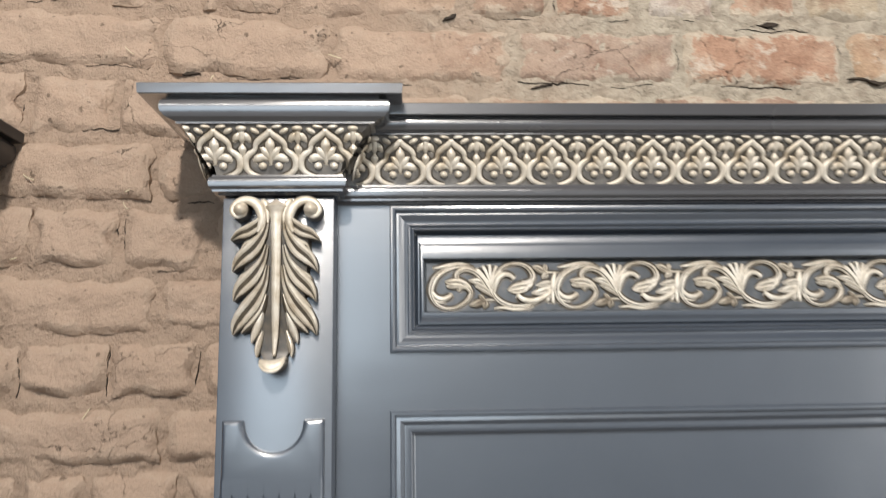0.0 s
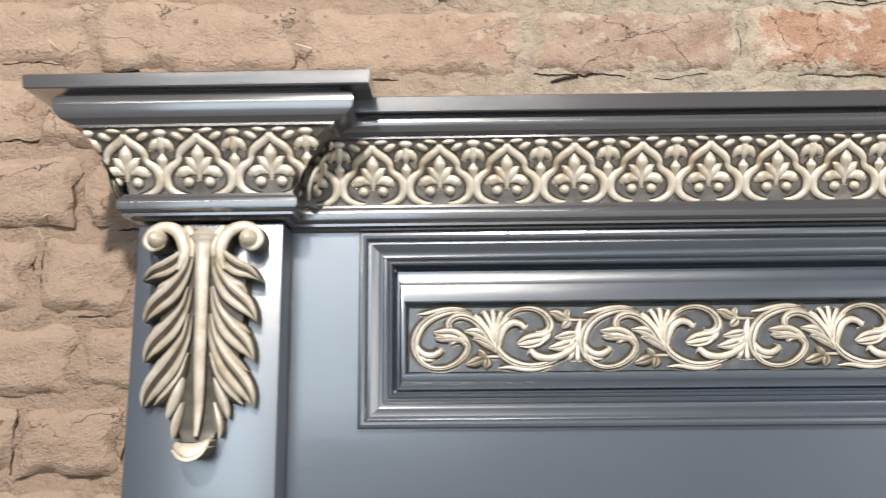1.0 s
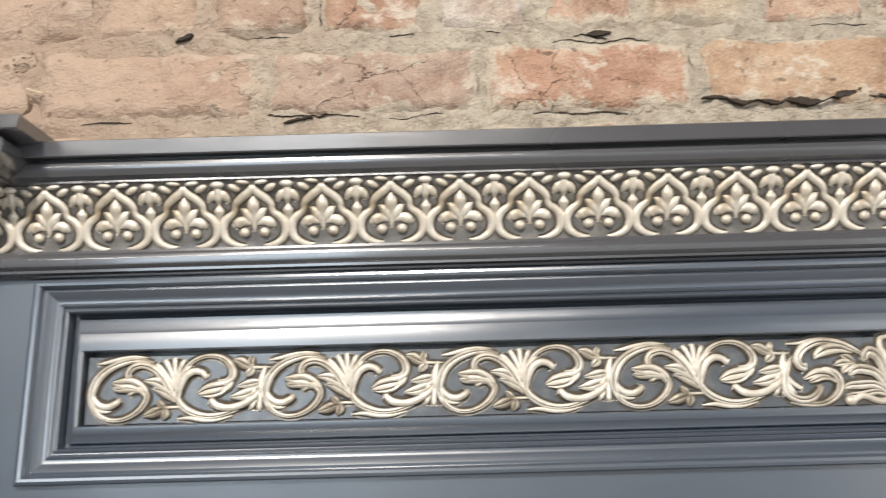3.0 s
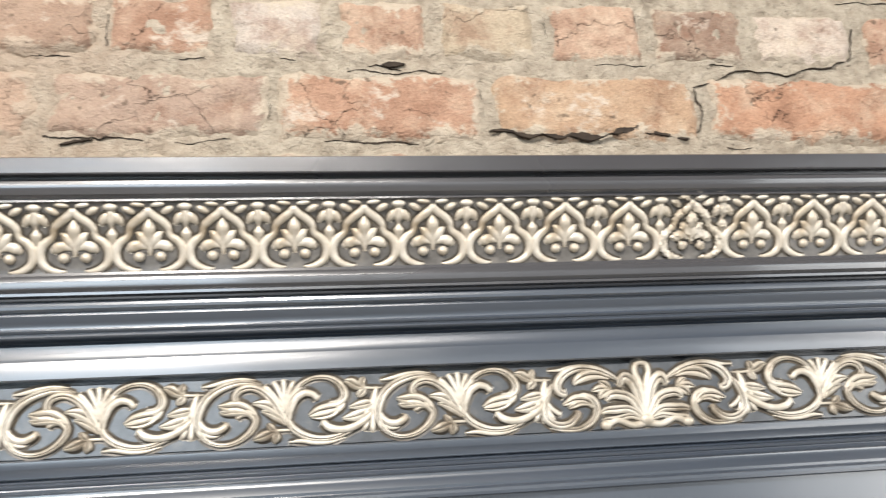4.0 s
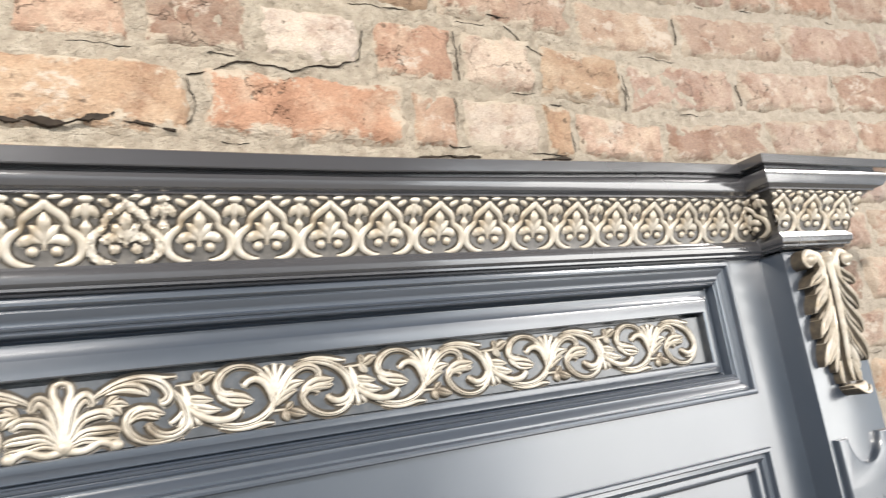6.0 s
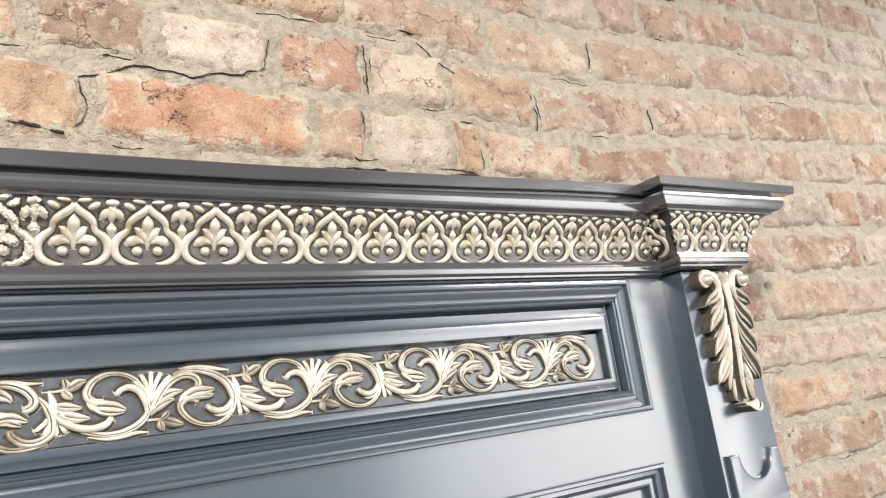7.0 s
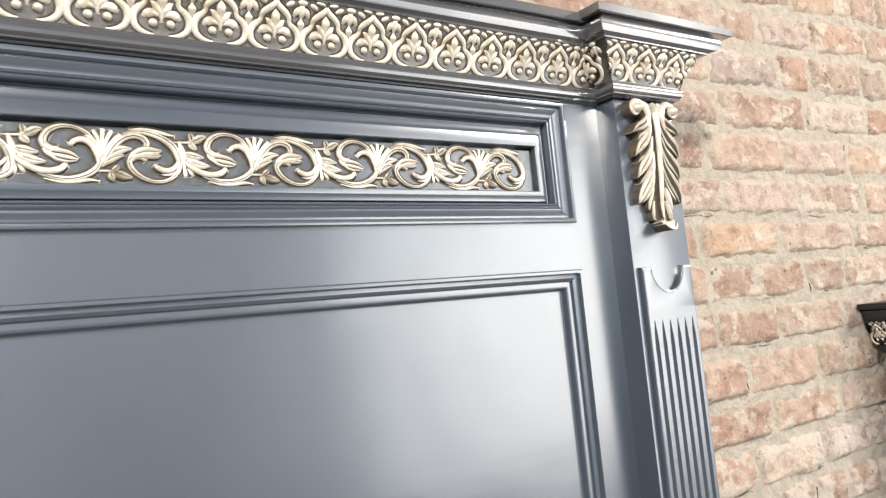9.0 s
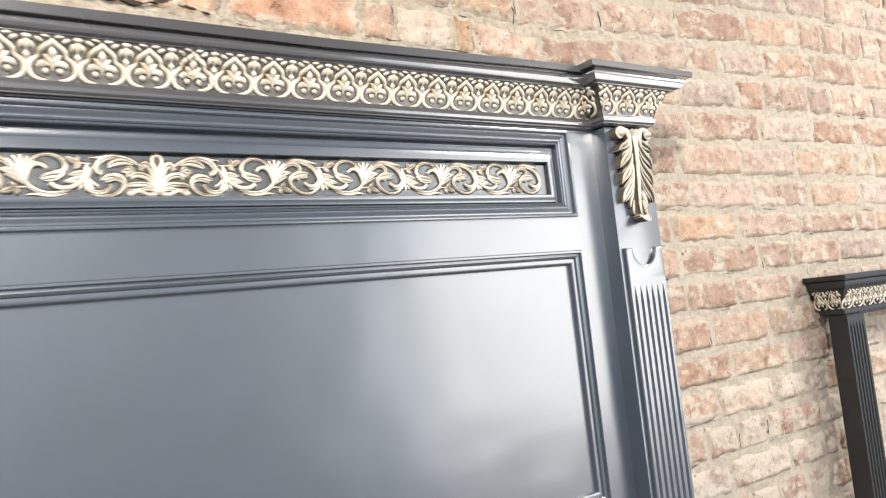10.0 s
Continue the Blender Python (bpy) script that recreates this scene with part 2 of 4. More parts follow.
PAINT = paint_material("blue_grey_satin_paint", (0.031, 0.042, 0.060), (0.046, 0.059, 0.082), 1.0, 0.8, 0.38, 0.235)
TRIM = paint_material("bronze_grey_satin_paint", (0.048, 0.047, 0.051), (0.066, 0.065, 0.070), 1.0, 0.5, 0.25, 0.13)
GROUND = ground_material("umber_washed_ground", [(0.3, (0.055, 0.050, 0.045)), (0.55, (0.125, 0.116, 0.105)), (0.8, (0.21, 0.185, 0.155))], 0.45, 0.45)
FIELD_PAINT = ground_material("washed_blue_grey_ground", [(0.3, (0.045, 0.048, 0.053)), (0.55, (0.075, 0.082, 0.092)), (0.8, (0.14, 0.135, 0.125))], 1.0, 0.36)
# the surrounds' paint, darkened to stand in for shade on their unlit sides
UNLIT_NAVY = paint_material("unlit_navy_paint", (0.006, 0.007, 0.009), (0.011, 0.012, 0.015), 0.2, 0.3, 0.45, 0.12)
GILT = gilt_material("rubbed_cream_gilding", [(0.30, (0.34, 0.265, 0.175)), (0.45, (0.56, 0.495, 0.40)), (0.68, (0.75, 0.705, 0.625))])
# band gilding: more silver, and toned to offset light on its upright face
BAND_GILT = gilt_material("band_rubbed_gilding", [(0.34, (0.29, 0.245, 0.19)), (0.46, (0.55, 0.495, 0.41)), (0.68, (0.80, 0.76, 0.68))])
GLAZE_SHADE, BRICK, MORTAR = glaze_shade_material(), brick_material(), mortar_material()
PLASTER = plain_material("blue_grey_plaster", (0.35, 0.405, 0.46), (0.45, 0.505, 0.56), 5.0, 0.9)
# tone of the unseen ceiling and added beam, set for the mouldings' reflections
DARK_BOARDS = plain_material("dark_boarding", (0.19, 0.182, 0.175), (0.25, 0.24, 0.232), 5.0, 0.85)
# dark colour of the strips that stand for dirt and shade in cracks
CRACK_DARK = plain_material("crack_dark", (0.016, 0.011, 0.008), (0.05, 0.036, 0.025), 90.0, 0.95)
CONCRETE = plain_material("grey_screed", (0.20, 0.19, 0.18), (0.29, 0.28, 0.26), 3.0, 0.7)
SCREED = plain_material("dark_screed", (0.17, 0.165, 0.155), (0.24, 0.235, 0.22), 3.0, 0.7)
# unseen west wall, dark so that faces turned to it reflect little
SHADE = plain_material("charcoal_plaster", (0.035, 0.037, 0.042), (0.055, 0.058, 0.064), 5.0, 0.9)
STRAW = plain_material("pale_straw", (0.50, 0.42, 0.28), (0.64, 0.56, 0.40), 120.0, 0.8)
STEEL = plain_material("white_enamel", (0.72, 0.72, 0.70), (0.80, 0.80, 0.78), 12.0, 0.4)


# ---- building helpers ----
def mesh_of(name, verts, faces, mat, smooth=None):
    """smooth: the angle in degrees under which edges are shaded round; None for flat faces."""
    me = bpy.data.meshes.new(name)
    me.from_pydata([tuple(v) for v in verts], [], faces)
    me.materials.append(mat)
    if smooth is not None:
        for p in me.polygons:
            p.use_smooth = True
        me.set_sharp_from_angle(angle=radians(smooth))
    me.update()
    return me


def part(name, data, parent=None, label="", m=None):
    ob = new(name, data)
    if m is not None:
        ob.matrix_basis = m
    if parent is not None:
        ob.parent = parent
    return tagged(ob, label)


def thing(name, label, category, at=(0, 0, 0), group="", kind=""):
    ob = new(name)
    ob.location = at
    ob.empty_display_size = 0.05
    return tagged(ob, label, category, group, kind)


class Build:
    """Collects vertices and faces of one mesh."""

    def __init__(self):
        self.v, self.f, self.worn = [], [], []

    def add(self, verts, faces, worn=()):
        n = len(self.v)
        self.worn += [len(self.f) + i for i in worn]
        self.v += [tuple(p) for p in verts]
        self.f += [tuple(n + i for i in f) for f in faces]
        return self

    def box(self, x0, x1, y0, y1, z0, z1, b=0.0):
        if b <= 0:
            v = [(x, y, z) for x in (x0, x1) for y in (y0, y1) for z in (z0, z1)]
            return self.add(v, [(0, 1, 3, 2), (4, 6, 7, 5), (0, 4, 5, 1), (2, 3, 7, 6), (0, 2, 6, 4), (1, 5, 7, 3)])
        bm = bmesh.new()
        bmesh.ops.create_cube(bm, size=1.0)
        for p in bm.verts:
            p.co = ((x0 + x1) / 2 + p.co.x * (x1 - x0), (y0 + y1) / 2 + p.co.y * (y1 - y0), (z0 + z1) / 2 + p.co.z * (z1 - z0))
        bmesh.ops.bevel(bm, geom=bm.edges[:], offset=b, segments=2, affect="EDGES", profile=0.6)
        bm.verts.index_update()
        self.add([p.co[:] for p in bm.verts], [[q.index for q in f.verts] for f in bm.faces])
        bm.free()
        return self

    def loft(self, loops, closed=True, caps=True):
        """Skins a row of loops that have the same number of points."""
        n, k = len(loops[0]), len(loops)
        verts = [p for lp in loops for p in lp]
        faces = []
        for i in range(k - 1):
            for j in range(n if closed else n - 1):
                a, b = i * n + j, i * n + (j + 1) % n
                faces.append((a, b, b + n, a + n))
        if caps and closed:
            faces += [tuple(reversed(range(n))), tuple((k - 1) * n + j for j in range(n))]
        return self.add(verts, faces)

    def mesh(self, name, mat, smooth=None, under=None):
        """under: the material of the faces that the top coat does not reach."""
        me = mesh_of(name, self.v, self.f, mat, smooth)
        if under:
            me.materials.append(under)
            for i in self.worn:
                me.polygons[i].material_index = 1
        bm = bmesh.new()
        bm.from_mesh(me)
        bmesh.ops.recalc_face_normals(bm, faces=bm.faces[:])
        bm.to_mesh(me)
        bm.free()
        return me


def spline(points, steps):
    """Catmull-Rom through rows of (u, v, ...)."""
    p = [np.array(q, float) for q in points]
    p = [2 * p[0] - p[1]] + p + [2 * p[-1] - p[-2]]
    out = []
    for i in range(1, len(p) - 2):
        for s in range(steps):
            t = s / steps
            a, b, c, d = p[i - 1], p[i], p[i + 1], p[i + 2]
            out.append(0.5 * (2 * b + (c - a) * t + (2 * a - 5 * b + 4 * c - d) * t * t + (3 * b - a - 3 * c + d) * t ** 3))
    out.append(p[-2])
    return np.array(out)


def stroke(build, to_world, points, steps=5, high=1.0, base=0.0, groove=0.0, glaze=2, lined=False, fringe=0.0):
    """A carved stroke: rows of (u, v, half width), half-round across, on the surface that to_world(u, v, height) gives.
    high: height over half width; base: how far it stands off the ground; groove: depth of a line carved along it;
    glaze: how many strips at either foot keep the dark glaze; lined: glaze in the groove too;
    fringe: width of the edge of glaze and painted shade round its foot, in metres."""
    s = spline(points, steps)
    n = len(s)
    d = np.gradient(s[:, :2], axis=0)
    d /= np.maximum(np.linalg.norm(d, axis=1), 1e-9)[:, None]
    side = np.stack([-d[:, 1], d[:, 0]], 1)
    prof = [(math.cos(a), math.sin(a) * (1 - groove * math.exp(-((a - 1.75) / 0.22) ** 2))) for a in np.linspace(0, math.pi, 9 if not groove else 13)]
    prof = [(1.08, -0.35)] + prof + [(-1.08, -0.35)]
    rows = []
    for i in range(n):
        w = max(s[i, 2], 1e-5)
        row = []
        for c, q in prof:
            out = w * c + math.copysign(fringe if q < 0 else 0.0, c)
            row.append(to_world(s[i, 0] + side[i, 0] * out, s[i, 1] + side[i, 1] * out, (base if q >= 0 else 0) + (0.0004 + 0.03 * w if fringe and q < 0 else w * high * q)))
        rows.append(row)
    # rounded ends: a short cap point at each end
    k = len(prof)
    verts = [p for r in rows for p in r]
    faces = [(i * k + j, i * k + j + 1, (i + 1) * k + j + 1, (i + 1) * k + j) for i in range(n - 1) for j in range(k - 1)]
    for i, sign in ((0, -1), (n - 1, 1)):
        w = max(s[i, 2], 1e-5)
        c = len(verts)
        e = s[i, :2] + d[i] * sign * w * 0.75
        verts.append(to_world(e[0], e[1], base * 0.6 + w * high * 0.35))
        r = range(i * k, i * k + k - 1)
        faces += [(c, a + 1, a) if sign < 0 else (c, a, a + 1) for a in r]
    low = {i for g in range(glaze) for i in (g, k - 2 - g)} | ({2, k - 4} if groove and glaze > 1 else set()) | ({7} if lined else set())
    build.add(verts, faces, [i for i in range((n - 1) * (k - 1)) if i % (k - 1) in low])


def knob(build, to_world, u, v, ru, rv, high, turn=0.0):
    """A low dome, round or leaf-shaped."""
    ca, sa = math.cos(turn), math.sin(turn)
    verts, faces = [], []
    rings, n = 4, 12
    for i in range(rings):
        a = math.pi / 2 * i / rings
        for j in range(n):
            b = 2 * math.pi * j / n
            x, y = math.cos(b) * math.cos(a) * ru, math.sin(b) * math.cos(a) * rv
            verts.append(to_world(u + x * ca - y * sa, v + x * sa + y * ca, high * math.sin(a) - (0.3 * high if i == 0 else 0)))
    verts.append(to_world(u, v, high))
    for i in range(rings - 1):
        for j in range(n):
            k = (j + 1) % n
            faces.append((i * n + j, i * n + k, (i + 1) * n + k, (i + 1) * n + j))
    t = (rings - 1) * n
    faces += [(t + j, t + (j + 1) % n, rings * n) for j in range(n)]
    build.add(verts, faces, range(n))


# ---- the room ----
WALL = 0.1052          # mortar face of the brick wall
room_x0, room_x1 = -4.2, 6.6
floor = tagged(new("floor", Build().box(room_x0, room_x1, BACK, 0.45, -0.12, 0.0).mesh("floor", SCREED)), "bare dark grey screed floor of the showroom", "floor", kind="structure")
ceiling = tagged(new("ceiling", Build().box(room_x0 - 0.2, room_x1 + 0.2, BACK - 0.25, 0.45, CEIL, CEIL + 0.15).mesh("ceiling", DARK_BOARDS)), "plain dark boarded ceiling", "ceiling", kind="structure")
for name, x0, x1, mat, label in (("wall_west", room_x0 - 0.2, room_x0, SHADE, "unseen charcoal side wall, dark for the reflections"), ("wall_east", room_x1, room_x1 + 0.2, PLASTER, "plain blue-grey plastered side wall")):
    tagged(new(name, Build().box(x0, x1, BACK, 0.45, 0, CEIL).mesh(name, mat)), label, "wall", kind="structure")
# wall behind the camera, with a window and a shopfront opening
b = Build()
TOP = 2.72
for x0, x1, z0, z1 in ((room_x0, -2.3, 0, TOP), (-2.3, -0.85, 0, 1.2), (-0.85, 2.2, 0, TOP), (2.2, 6.0, 0, 0.12), (6.0, room_x1, 0, TOP)):
    b.box(x0, x1, BACK - 0.25, BACK, z0, z1)
tagged(new("wall_south", b.mesh("wall_south", PLASTER)), "plain blue-grey plastered wall with window openings", "wall", kind="structure")
# unseen beam added so that the cornice reflects a darker wall top
tagged(new("trim", Build().box(room_x0, room_x1, BACK - 0.25, BACK + 0.012, TOP, CEIL).mesh("trim", DARK_BOARDS)), "unseen dark beam added to dim reflections in the cornice", "beam", kind="structure")
ground = tagged(new("ground", Build().box(-400, 400, -800, BACK - 0.25, -0.2, -0.12).mesh("ground", CONCRETE)), "pale paving outside the windows", "ground", kind="structure")
for lx, ly, power, tint in LAMPS:
    f = thing("ceiling_lamp", "round white enamel ceiling lamp", "lamp", (lx, ly, CEIL), "ceiling lamps")
    ring = [[(r * math.cos(a), r * math.sin(a), z) for a in np.linspace(0, 2 * math.pi, 24, endpoint=False)] for r, z in ((0.05, 0.0), (0.05, -0.03), (0.13, -0.06), (0.15, -0.12), (0.14, -0.12), (0.12, -0.065))]
    part("shade", Build().loft(ring).mesh("shade", STEEL, 40), f)


# ---- headboard ----
P = 0.061              # one motif of the frieze
PIL = 0.037            # how far the pilasters stand proud of the stiles
CX = (-0.902, 0.910)   # the pilasters' middles
HALF = 0.0635
board = thing("headboard", "tall panelled headboard, dark blue-grey satin paint, cream-gilt carving", "headboard")

# cornice profile: overhang and height, from the top down
PROFILE = [(0.000, 1.7665), (0.0465, 1.7665), (0.0475, 1.7655), (0.0470, 1.7545), (0.0460, 1.7535), (0.0345, 1.7530), (0.0345, 1.7510),
           (0.0385, 1.7502), (0.0398, 1.7478), (0.0404, 1.7425), (0.0398, 1.7365), (0.0372, 1.7302), (0.0330, 1.7268), (0.0320, 1.7258), (0.0320, 1.7235), (0.0295, 1.7228)]
COVE_TOP, COVE_LOW = (0.0285, 1.7222), (0.0070, 1.6680)


def cove(v):
    """Overhang and height on the hollow of the cornice; v runs 0 to 1 upwards."""
    z = COVE_LOW[1] + (COVE_TOP[1] - COVE_LOW[1]) * v
    o = COVE_LOW[0] + (COVE_TOP[0] - COVE_LOW[0]) * (0.55 * v + 0.45 * v * v)
    return o, z


PROFILE += [cove(v) for v in np.linspace(1, 0, 9)]
PROFILE += [(0.0070, 1.6672), (0.0115, 1.6668), (0.0120, 1.6645), (0.0142, 1.6638), (0.0153, 1.6616), (0.0158, 1.6575), (0.0149, 1.6530), (0.0125, 1.6506),
            (0.0115, 1.6500), (0.0115, 1.6476), (0.0060, 1.6466), (0.0040, 1.6446), (0.0000, 1.6440)]
# the long shelf board sags a little between the pilasters and its bed mould is shallower there
SLACK = [0.0, 0.0095, 0.0095, 0.0115, 0.0115, 0.0113, 0.0110, 0.0106, 0.0092, 0.0072, 0.0050, 0.0026, 0.0012, 0.0008, 0.0004]


def sagged(k):
    return [(o, z - (SLACK[i] if i < len(SLACK) else 0) * k - (0.0095 * k if i == 0 else 0)) for i, (o, z) in enumerate(PROFILE)]


main = Build()
back = 0.098
main.loft([[(x, -o, z) for o, z in sagged(k)] + [(x, back, 1.6440), (x, back, 1.7665 - 0.0095 * k)] for x, k in ((CX[0] + 0.05, 0.95), (-0.3, 1.0), (0.25, 0.95), (0.5, 0.55), (0.65, 0.25), (CX[1] - 0.05, 0.1))])
rows_n = len(PROFILE) + 2
HOLLOW = range(15, 24)     # the strips of the profile that lie in the hollow keep the dark glaze
main.worn = [i * rows_n + j for i in range(5) for j in HOLLOW]
cornice = part("cornice", main.mesh("cornice", TRIM, 28, GROUND), board)


def side_over(o, k=2.08):
    return 0.92 * o if o <= 0.016 else 0.0147 + k * (o - 0.016)


FLARE = {CX[0]: (2.08, 2.08), CX[1]: (1.46, 3.3)}     # how far the capitals reach out to either side
for c in CX:
    loops = []
    for i, (o, z) in enumerate(PROFILE):
        y = -PIL - o
        wl, wr = (HALF + side_over(o, k) for k in FLARE[c])
        e = 0.008 if c < 0 and i < 6 else 0.0
        z += 0.0025 if i > 24 else 0.0
        loops.append([(c - wl - e, back - 0.001, z + 0.0008), (c - wl - e, y, z + 0.0008), (c + wr, y, z + 0.0008), (c + wr, back - 0.001, z + 0.0008)])
    cap = Build().loft(loops)
    cap.worn = [i * 4 + j for i in HOLLOW for j in range(4)]
    part("capital", cap.mesh("capital", TRIM, 28, GROUND), board)


# -- frieze motif: pointed arch round a small flower, with a hanging bud beside it --
def on_main(u, v, h):
    o, z = cove(v)
    o2, z2 = cove(v + 0.01)
    n = Vector((0, -(z2 - z), -(o2 - o))).normalized()
    return (u * P, -o + n.y * h, z + n.z * h)


# strokes give half widths in metres: u is in motifs, v in cove heights
COVE_H = COVE_TOP[1] - COVE_LOW[1]


def metric(surface):
    """The same surface taken in metres along and up, so that widths are true."""
    return lambda x, z, h: surface(x / P, z / COVE_H, h)


def motif_pieces(rough=0.0):
    """The meshes of one motif, by name: arch, flower, berries, leaflets, hanging bud."""
    surf, out = metric(on_main), []
    rnd = random.Random(5)

    def piece(name):
        out.append((name, Build()))

    def st(pts, steps=4, high=0.85):
        stroke(out[-1][1], surf, [(u * P, v * COVE_H, w * P * 1.14) for u, v, w in pts], steps, high, fringe=0.0015)

    def kn(u, v, ru, rv, high, turn=0.0):
        knob(out[-1][1], surf, u * P, v * COVE_H, ru * P * 1.1, rv * P, high * P, turn)

    piece("arch")
    for s in (-1, 1):
        st([(0, 0.900, 0.046), (s * 0.060, 0.835, 0.050), (s * 0.150, 0.768, 0.052), (s * 0.225, 0.702, 0.050), (s * 0.264, 0.635, 0.043), (s * 0.270, 0.575, 0.040), (s * 0.306, 0.515, 0.044),
            (s * 0.388, 0.452, 0.054), (s * 0.446, 0.365, 0.060), (s * 0.458, 0.260, 0.058), (s * 0.425, 0.140, 0.052), (s * 0.335, 0.056, 0.046), (s * 0.230, 0.018, 0.034), (s * 0.130, 0.022, 0.010)], 4, 0.9)
    piece("flower")
    st([(0, 0.25, 0.020), (0, 0.34, 0.036), (0, 0.50, 0.054), (0, 0.62, 0.082), (0, 0.70, 0.066), (0, 0.785, 0.006)], 4, 0.9)
    for s in (-1, 1):
        st([(s * 0.015, 0.345, 0.018), (s * 0.120, 0.392, 0.052), (s * 0.190, 0.395, 0.066), (s * 0.250, 0.362, 0.064), (s * 0.288, 0.325, 0.036)], 4, 0.8)
        st([(s * 0.010, 0.37, 0.034), (s * 0.070, 0.47, 0.060), (s * 0.132, 0.55, 0.048), (s * 0.185, 0.590, 0.006)])
    for u, v, ru, rv, high, turn, name in ((-0.145, 0.222, 0.074, 0.076, 0.085, 0, "berry"), (0.145, 0.222, 0.074, 0.076, 0.085, 0, "berry"),
                                           (-0.262, 0.905, 0.090, 0.050, 0.060, -0.42, "leaflet"), (0.262, 0.905, 0.090, 0.050, 0.060, 0.42, "leaflet"),
                                           (-0.135, 0.985, 0.095, 0.034, 0.050, -0.10, "leaflet"), (0.135, 0.985, 0.095, 0.034, 0.050, 0.10, "leaflet"), (0.5, 0.955, 0.098, 0.052, 0.070, 0, "leaflet")):
        piece(name)
        kn(u, v, ru, rv, high, turn)
    piece("bud")
    st([(0.5, 0.885, 0.050), (0.5, 0.810, 0.058), (0.5, 0.740, 0.056), (0.5, 0.675, 0.026), (0.5, 0.640, 0.024), (0.5, 0.580, 0.066), (0.5, 0.520, 0.060), (0.5, 0.390, 0.006)], 3, 0.8)
    for s in (-1, 1):     # the side lobes of its leaf
        st([(0.5 + s * 0.020, 0.850, 0.030), (0.5 + s * 0.080, 0.800, 0.056), (0.5 + s * 0.122, 0.745, 0.048), (0.5 + s * 0.140, 0.700, 0.022)], 3, 0.75)
    if rough:
        for name, bd in out:
            bd.v = [(x + rnd.uniform(-rough, rough), y - abs(rnd.gauss(0, rough)) * 0.8, z + rnd.uniform(-rough, rough)) for x, y, z in bd.v]
    return [(name, bd.mesh(name, GILT, 60, GLAZE_SHADE)) for name, bd in out]


def put_motif(pieces, parent, m, label=""):
    for name, me in pieces:
        part(name, me, parent, label, m)


MOTIF, WORN = motif_pieces(), motif_pieces(0.0011)
for i in range(28):
    put_motif(WORN if i == 14 else MOTIF, cornice, pose((i - 13.5) * P, 0, 0), "chipped cream gilding" if i == 14 else "")
caps = [o for o in board.children if o.name.startswith("capital")]


def mitred(name, me, c, x, k):
    """A copy of a piece at x, stretched by k and cut along the mitres of the capital at c."""
    bm = bmesh.new()
    bm.from_mesh(me)
    for p in bm.verts:
        p.co.x = x + p.co.x * k
    for side, flare in zip((-1, 1), FLARE[c]):
        low, high = (HALF + side_over(o, flare) for o in (COVE_LOW[0], COVE_TOP[0]))
        a, b = Vector((c + side * low, 0, COVE_LOW[1])), Vector((c + side * high, 0, COVE_TOP[1]))
        n = Vector(((b - a).z, 0, -(b - a).x)).normalized() * side
        bmesh.ops.bisect_plane(bm, geom=bm.verts[:] + bm.edges[:] + bm.faces[:], plane_co=a + n * 0.001, plane_no=n, clear_outer=True)
    out = bpy.data.meshes.new(name)
    bm.to_mesh(out)
    bm.free()
    for mat in me.materials:
        out.materials.append(mat)
    return out


for c, cap, xs in zip(CX, caps, ((-1.036, -0.973, -0.910, -0.847), (0.773, 0.840, 0.907, 0.974))):
    pitch = xs[1] - xs[0]
    for x in xs:
        for name, me in MOTIF:
            cut = mitred(name, me, c, x, pitch / P)
            if len(cut.polygons) > 8:
                part(name, cut, cap, m=pose(0, -PIL, 0.0008))
    # the returns of the cornice at either side of the pilaster
    for s in (-1, 1):
        for y in (-PIL + 0.022, 0.04):
            put_motif(MOTIF, cap, Matrix.Translation((c + s * (HALF + 0.0125), y, 0.0008)) @ Matrix.Rotation(s * math.pi / 2, 4, "Z"))

# -- frame, panels --
FR_X = 0.7755
carcass = Build()
zt, zb = 1.6430, 1.4680
z2t, z2b = 1.4010, 0.906
for x0, x1, z0, z1 in ((-0.97, -FR_X, 0, 1.70), (FR_X, 0.975, 0, 1.70), (-FR_X, FR_X, zt, 1.70), (-FR_X, FR_X, z2t, zb), (-FR_X, FR_X, 0.12, z2b)):
    carcass.box(x0, x1, 0.0, 0.035, z0, z1)
part("frame", carcass.mesh("frame", PAINT), board)
part("backing", Build().box(-0.96, 0.965, 0.0365, 0.05, 0.1, 1.69).mesh("backing", PAINT), board)


def ring_moulding(x0, x1, z0, z1, prof, closed):
    """A picture-frame moulding round a sunk field: rows of (distance in from the edge, y)."""
    bd = Build()
    bd.loft([[(x0 + d, y, z0 + d), (x1 - d, y, z0 + d), (x1 - d, y, z1 - d), (x0 + d, y, z1 - d)] for d, y in prof], True, False)
    d, y = prof[-1]
    if closed:
        bd.add([(x0 + d, y, z0 + d), (x1 - d, y, z0 + d), (x1 - d, y, z1 - d), (x0 + d, y, z1 - d)], [(0, 1, 2, 3)])
    return bd


UP = [(0.0, 0.002), (0.0, -0.0050), (0.0012, -0.0068), (0.0035, -0.0075), (0.0058, -0.0068), (0.0072, -0.0050), (0.0078, -0.0022), (0.0082, -0.0010), (0.0105, -0.0014),
      (0.0130, -0.0002), (0.0160, 0.0022), (0.0190, 0.0034), (0.0206, 0.0034), (0.0210, 0.0020), (0.0226, 0.0008), (0.0242, 0.0020), (0.0248, 0.0042), (0.0254, 0.0044),
      (0.0264, 0.0028), (0.0278, 0.0022), (0.0290, 0.0034), (0.0296, 0.0070), (0.0302, 0.0170), (0.0325, 0.0185)]
m = ring_moulding(-FR_X, FR_X, zb, zt, UP, False)
part("moulding", m.mesh("moulding", PAINT, 30), board)
